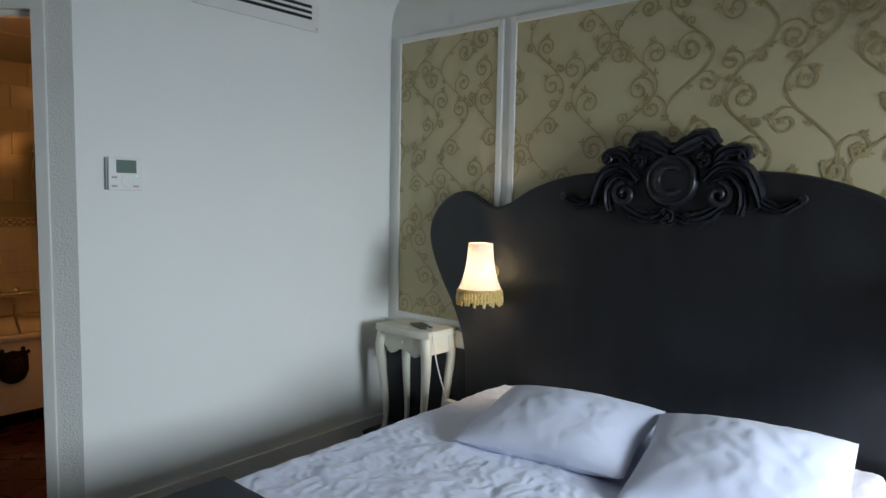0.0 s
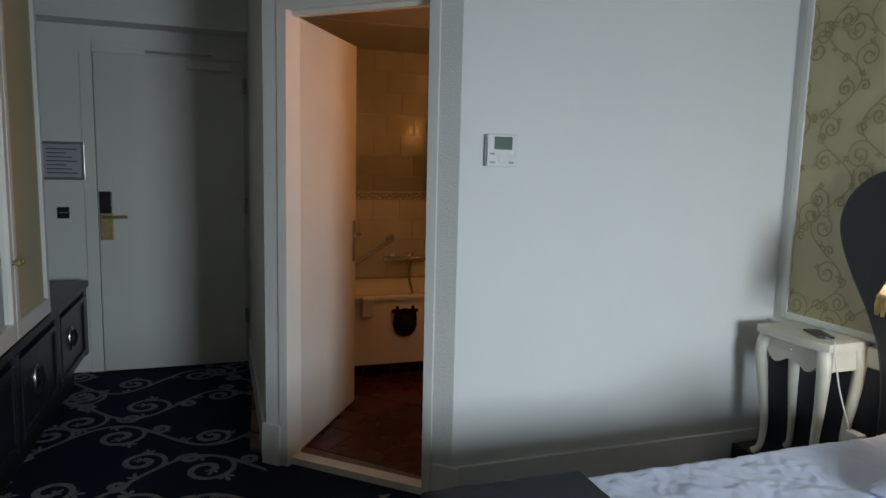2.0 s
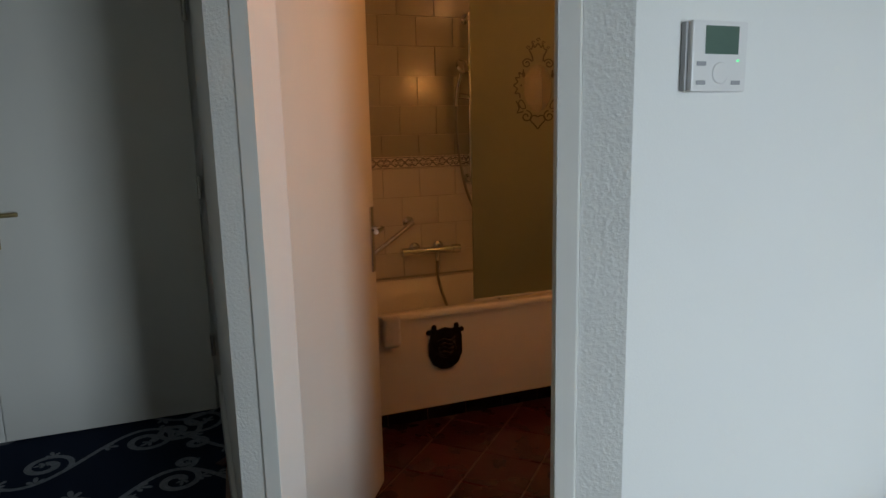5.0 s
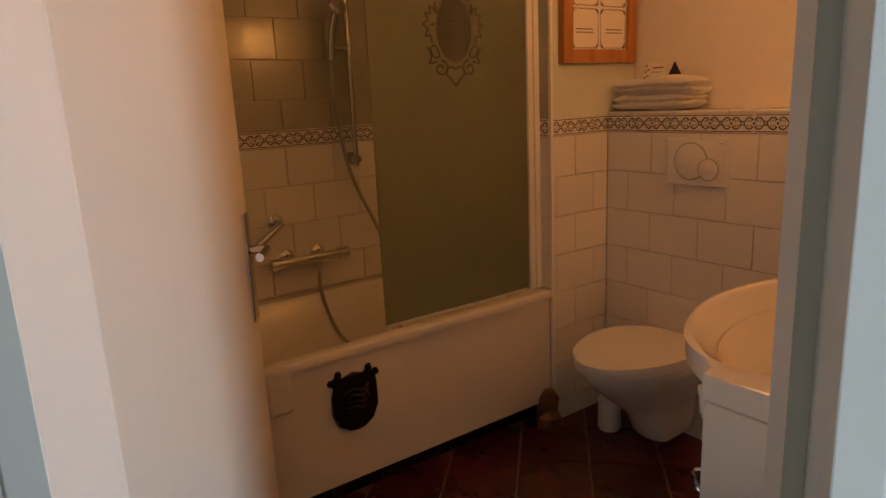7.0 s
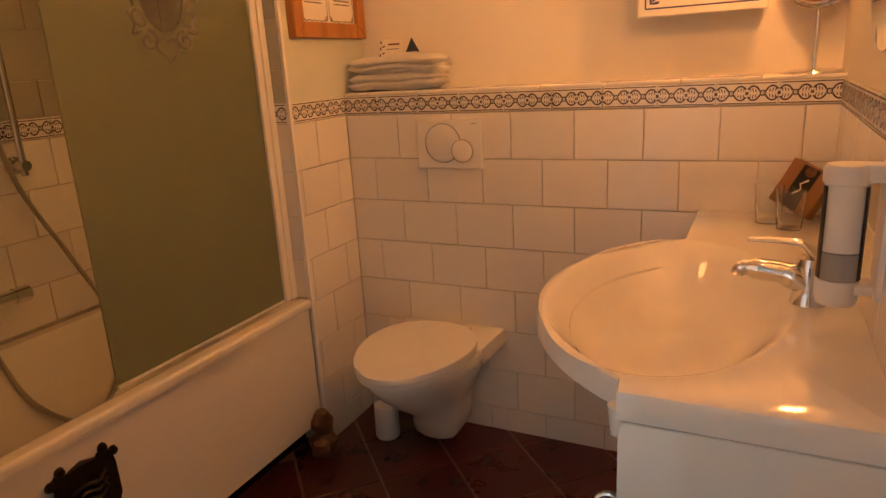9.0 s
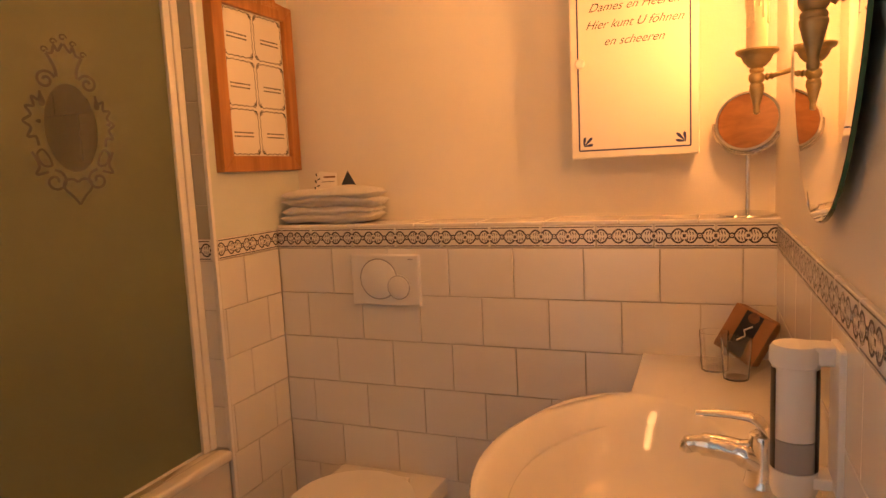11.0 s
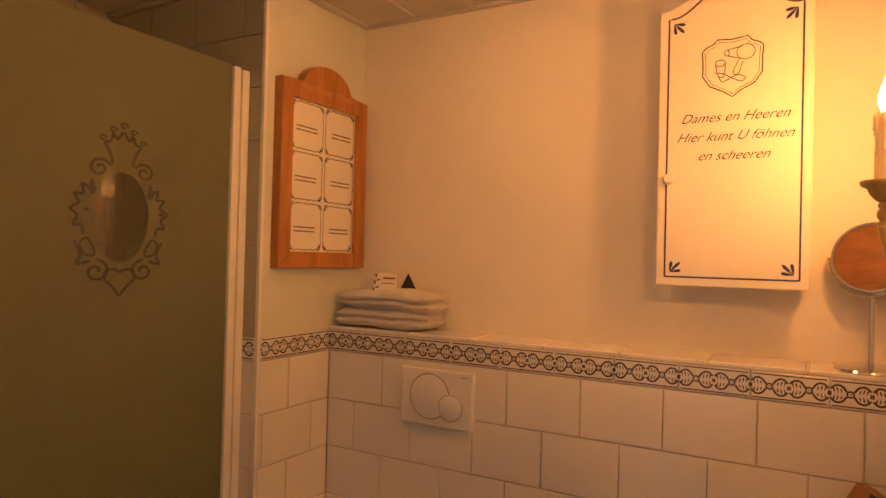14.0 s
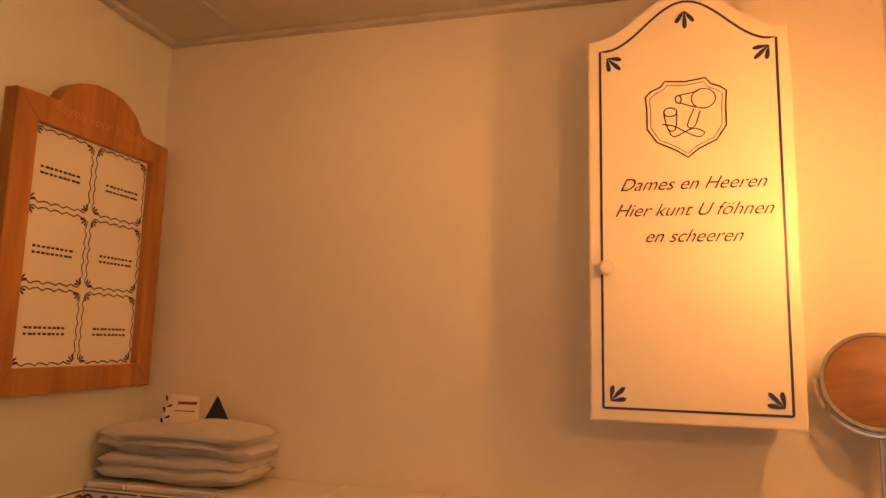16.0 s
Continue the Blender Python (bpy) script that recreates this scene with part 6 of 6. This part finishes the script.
def border_mesh(w, h):
    bm = bmesh.new()
    g, t = 0.0014, 0.009
    box(g, w - g, 0.001, h - 0.001, 0, t, 0.0015, bm, seg=1)
    nface = len(bm.faces)
    I = Matrix.Identity(4)
    z = t + 0.0006
    ribbon(bm, [(g + 0.003, 0.006), (w - g - 0.003, 0.006)], 0.0028, I, z)
    ribbon(bm, [(g + 0.003, h - 0.006), (w - g - 0.003, h - 0.006)], 0.0028, I, z)
    for c in (0.25, 0.75):
        cx, cy = w * c, h / 2
        s_ = w / 0.16
        ribbon(bm, [(cx + 0.0065 * math.cos(a), cy + 0.0065 * math.sin(a)) for a in [i * math.pi / 6 for i in range(13)]], 0.004, I, z)
        blob(bm, cx - 0.0025, cy, 0.005, 0.005, 0, I, z)
        for sx_ in (-1, 1):
            for sy_ in (-1, 1):
                ribbon(bm, [(v.x, v.y) for v in spline([(cx + sx_ * 0.007 * s_, cy + sy_ * 0.005, 0), (cx + sx_ * 0.016 * s_, cy + sy_ * 0.0165, 0), (cx + sx_ * 0.028 * s_, cy + sy_ * 0.0185, 0), (cx + sx_ * 0.038 * s_, cy + sy_ * 0.010, 0)], 4)], 0.0046, I, z + 0.0001 * (1 + sx_ + 0.5 * sy_ + 1))
                for q, (bx_, tall) in enumerate(((0.016, 0.010), (0.023, 0.013), (0.030, 0.013))):
                    blob(bm, cx + sx_ * bx_ * s_, cy + sy_ * 0.0015, tall, 0.0046, sy_ * (math.pi / 2) - sx_ * sy_ * 0.25, I, z + 0.0004 + 0.00003 * q)
            ribbon(bm, [(cx + sx_ * 0.036 * s_, cy), (cx + sx_ * 0.0398 * s_, cy)], 0.009, I, z + 0.0005)
    bm.faces.ensure_lookup_table()
    for f in list(bm.faces)[nface:]:
        f.material_index = 1
    return mesh_of("border_tile", bm, [M_TILE, M_ORN])


def border(m, length, parent, h=0.066, w=0.16):
    n = max(1, round(length / w))
    w = length / n
    key = ("border", round(w, 3))
    if key not in tile_cache:
        tile_cache[key] = border_mesh(w, h)
    for i in range(n):
        ob = new("border_tile", tile_cache[key])
        ob.parent = parent
        ob.matrix_basis = m @ Matrix.Translation((i * w, 0, 0))


def tiling(m, length, ztop, zbottom, parent, phase=0.0, material=M_TILE):
    """Running-bond tiles from ztop downwards; m has its origin at height 0."""
    r = 0
    z = ztop
    while z > zbottom + 0.01:
        h = min(TH, z - zbottom)
        x = -((phase + (r % 2) * TW / 2) % TW)
        while x < length - 0.004:
            a, b = max(0, x), min(length, x + TW)
            if b - a > 0.012:
                tile(b - a, h, m @ Matrix.Translation((a, z - h, 0)), parent, material)
            x += TW
        z -= h
        r += 1


panel_n = setting("wall_tiles_north", box(PX, BX, TY + 0.0075, TY + 0.0079, 0, 1.2), M_GROUT, "white wall tiles behind the toilet", "tiles")
mN = facing_south(PX, TY + 0.008, 0)
tiling(mN, BX - PX, 1.199, FZ, panel_n, phase=-0.423)
border(mN @ Matrix.Translation((0, 1.2, 0)), 0.137, panel_n)
border(mN @ Matrix.Translation((0.137, 1.2, 0)), BX - PX - 0.137, panel_n)
panel_p = setting("wall_tiles_pier", box(PX - 0.0079, PX - 0.0075, PY + 0.012, TY + 0.008, 0, 1.2), M_GROUT, "white tiles on the pier by the toilet", "tiles")
mP = facing_east(PX - 0.008, PY + 0.012, 0)
tiling(mP, TY - PY - 0.012, 1.199, FZ, panel_p, phase=0.09)
border(mP @ Matrix.Translation((0, 1.2, 0)), TY - PY - 0.012, panel_p)
panel_s = setting("wall_tiles_pier_end", box(HX, PX - 0.012, PY + 0.0071, PY + 0.0079, 0, CEIL_BATH - 0.013), M_GROUT, "white tiles on the end of the bath", "tiles")
mS = facing_south(HX, PY + 0.008, 0)
tiling(mS, PX - 0.012 - HX, 1.199, 0.60, panel_s)
tiling(mS, PX - 0.012 - HX, CEIL_BATH - 0.013, 1.267, panel_s, material=M_SHOWERTILE)
border(mS @ Matrix.Translation((0, 1.2, 0)), PX - 0.012 - HX, panel_s)
panel_w = setting("wall_tiles_west", box(HX - 0.0079, HX - 0.0075, BS, PY, 0.5, CEIL_BATH - 0.001), M_GROUT, "white tiles above the bathtub", "tiles")
mW = facing_east(HX - 0.008, BS, 0)
tiling(mW, PY - BS, 1.199, 0.60, panel_w, phase=-0.16)
tiling(mW, PY - BS, CEIL_BATH - 0.002, 1.267, panel_w, -0.16, M_SHOWERTILE)
border(mW @ Matrix.Translation((0, 1.2, 0)), PY - BS, panel_w)
panel_e = setting("wall_tiles_east", box(BX - 0.0042, BX - 0.0038, 1.14, TY, 0, 1.2), M_GROUT, "white tiles behind the washbasin", "tiles")
mE = facing_west(BX - 0.003, TY, 0)
tiling(mE, TY - 1.15, 1.199, FZ, panel_e, phase=0.03)
border(mE @ Matrix.Translation((0, 1.2, 0)), TY - 1.15, panel_e)
lg = setting("wall_tiles_ledge", box(PX, BX, TY + 0.009, UY - 0.001, 1.2662, 1.272), M_GROUT, "white glazed tiles on the ledge", "tiles")
for k in range(8):
    xa = PX + 0.012 + k * 0.2115 - 0.125
    part("tile", box(max(PX + 0.001, xa + 0.0015), min(BX - 0.001, xa + 0.21), TY + 0.0005, UY - 0.001, 1.2664, 1.278, 0.0025, seg=1), M_TILE, lg)

# floor tiles, laid diagonally
fp = setting("floor_tiles", box(-4.3, -4.29, 1.0, 1.01, FZ - 0.006, FZ - 0.0055), M_FGROUT, "dark red floor tiles laid diagonally", "tiles")
FT = 0.258
t45 = Matrix.Rotation(radians(45), 4, "Z")
floor_mesh = tile_mesh(FT, FT, M_REDTILE, 0.006, 0.004, 0.002)
for i in range(-14, 15):
    for j in range(-14, 15):
        p = t45 @ Vector((i * FT, j * FT, 0)) + Vector((-3.9125, 2.2245, FZ - 0.005))
        c = t45 @ Vector(((i + 0.5) * FT, (j + 0.5) * FT, 0)) + Vector((-3.9125, 2.2245, 0))
        behind = -(Vector((c.x, c.y)) - A).dot(N)
        if -4.62 < c.x < BX + 0.1 and BS < c.y < TY + 0.15 and behind > 0.20:
            ob = new("tile", floor_mesh)
            ob.parent = fp
            ob.matrix_basis = Matrix.Translation(p) @ t45
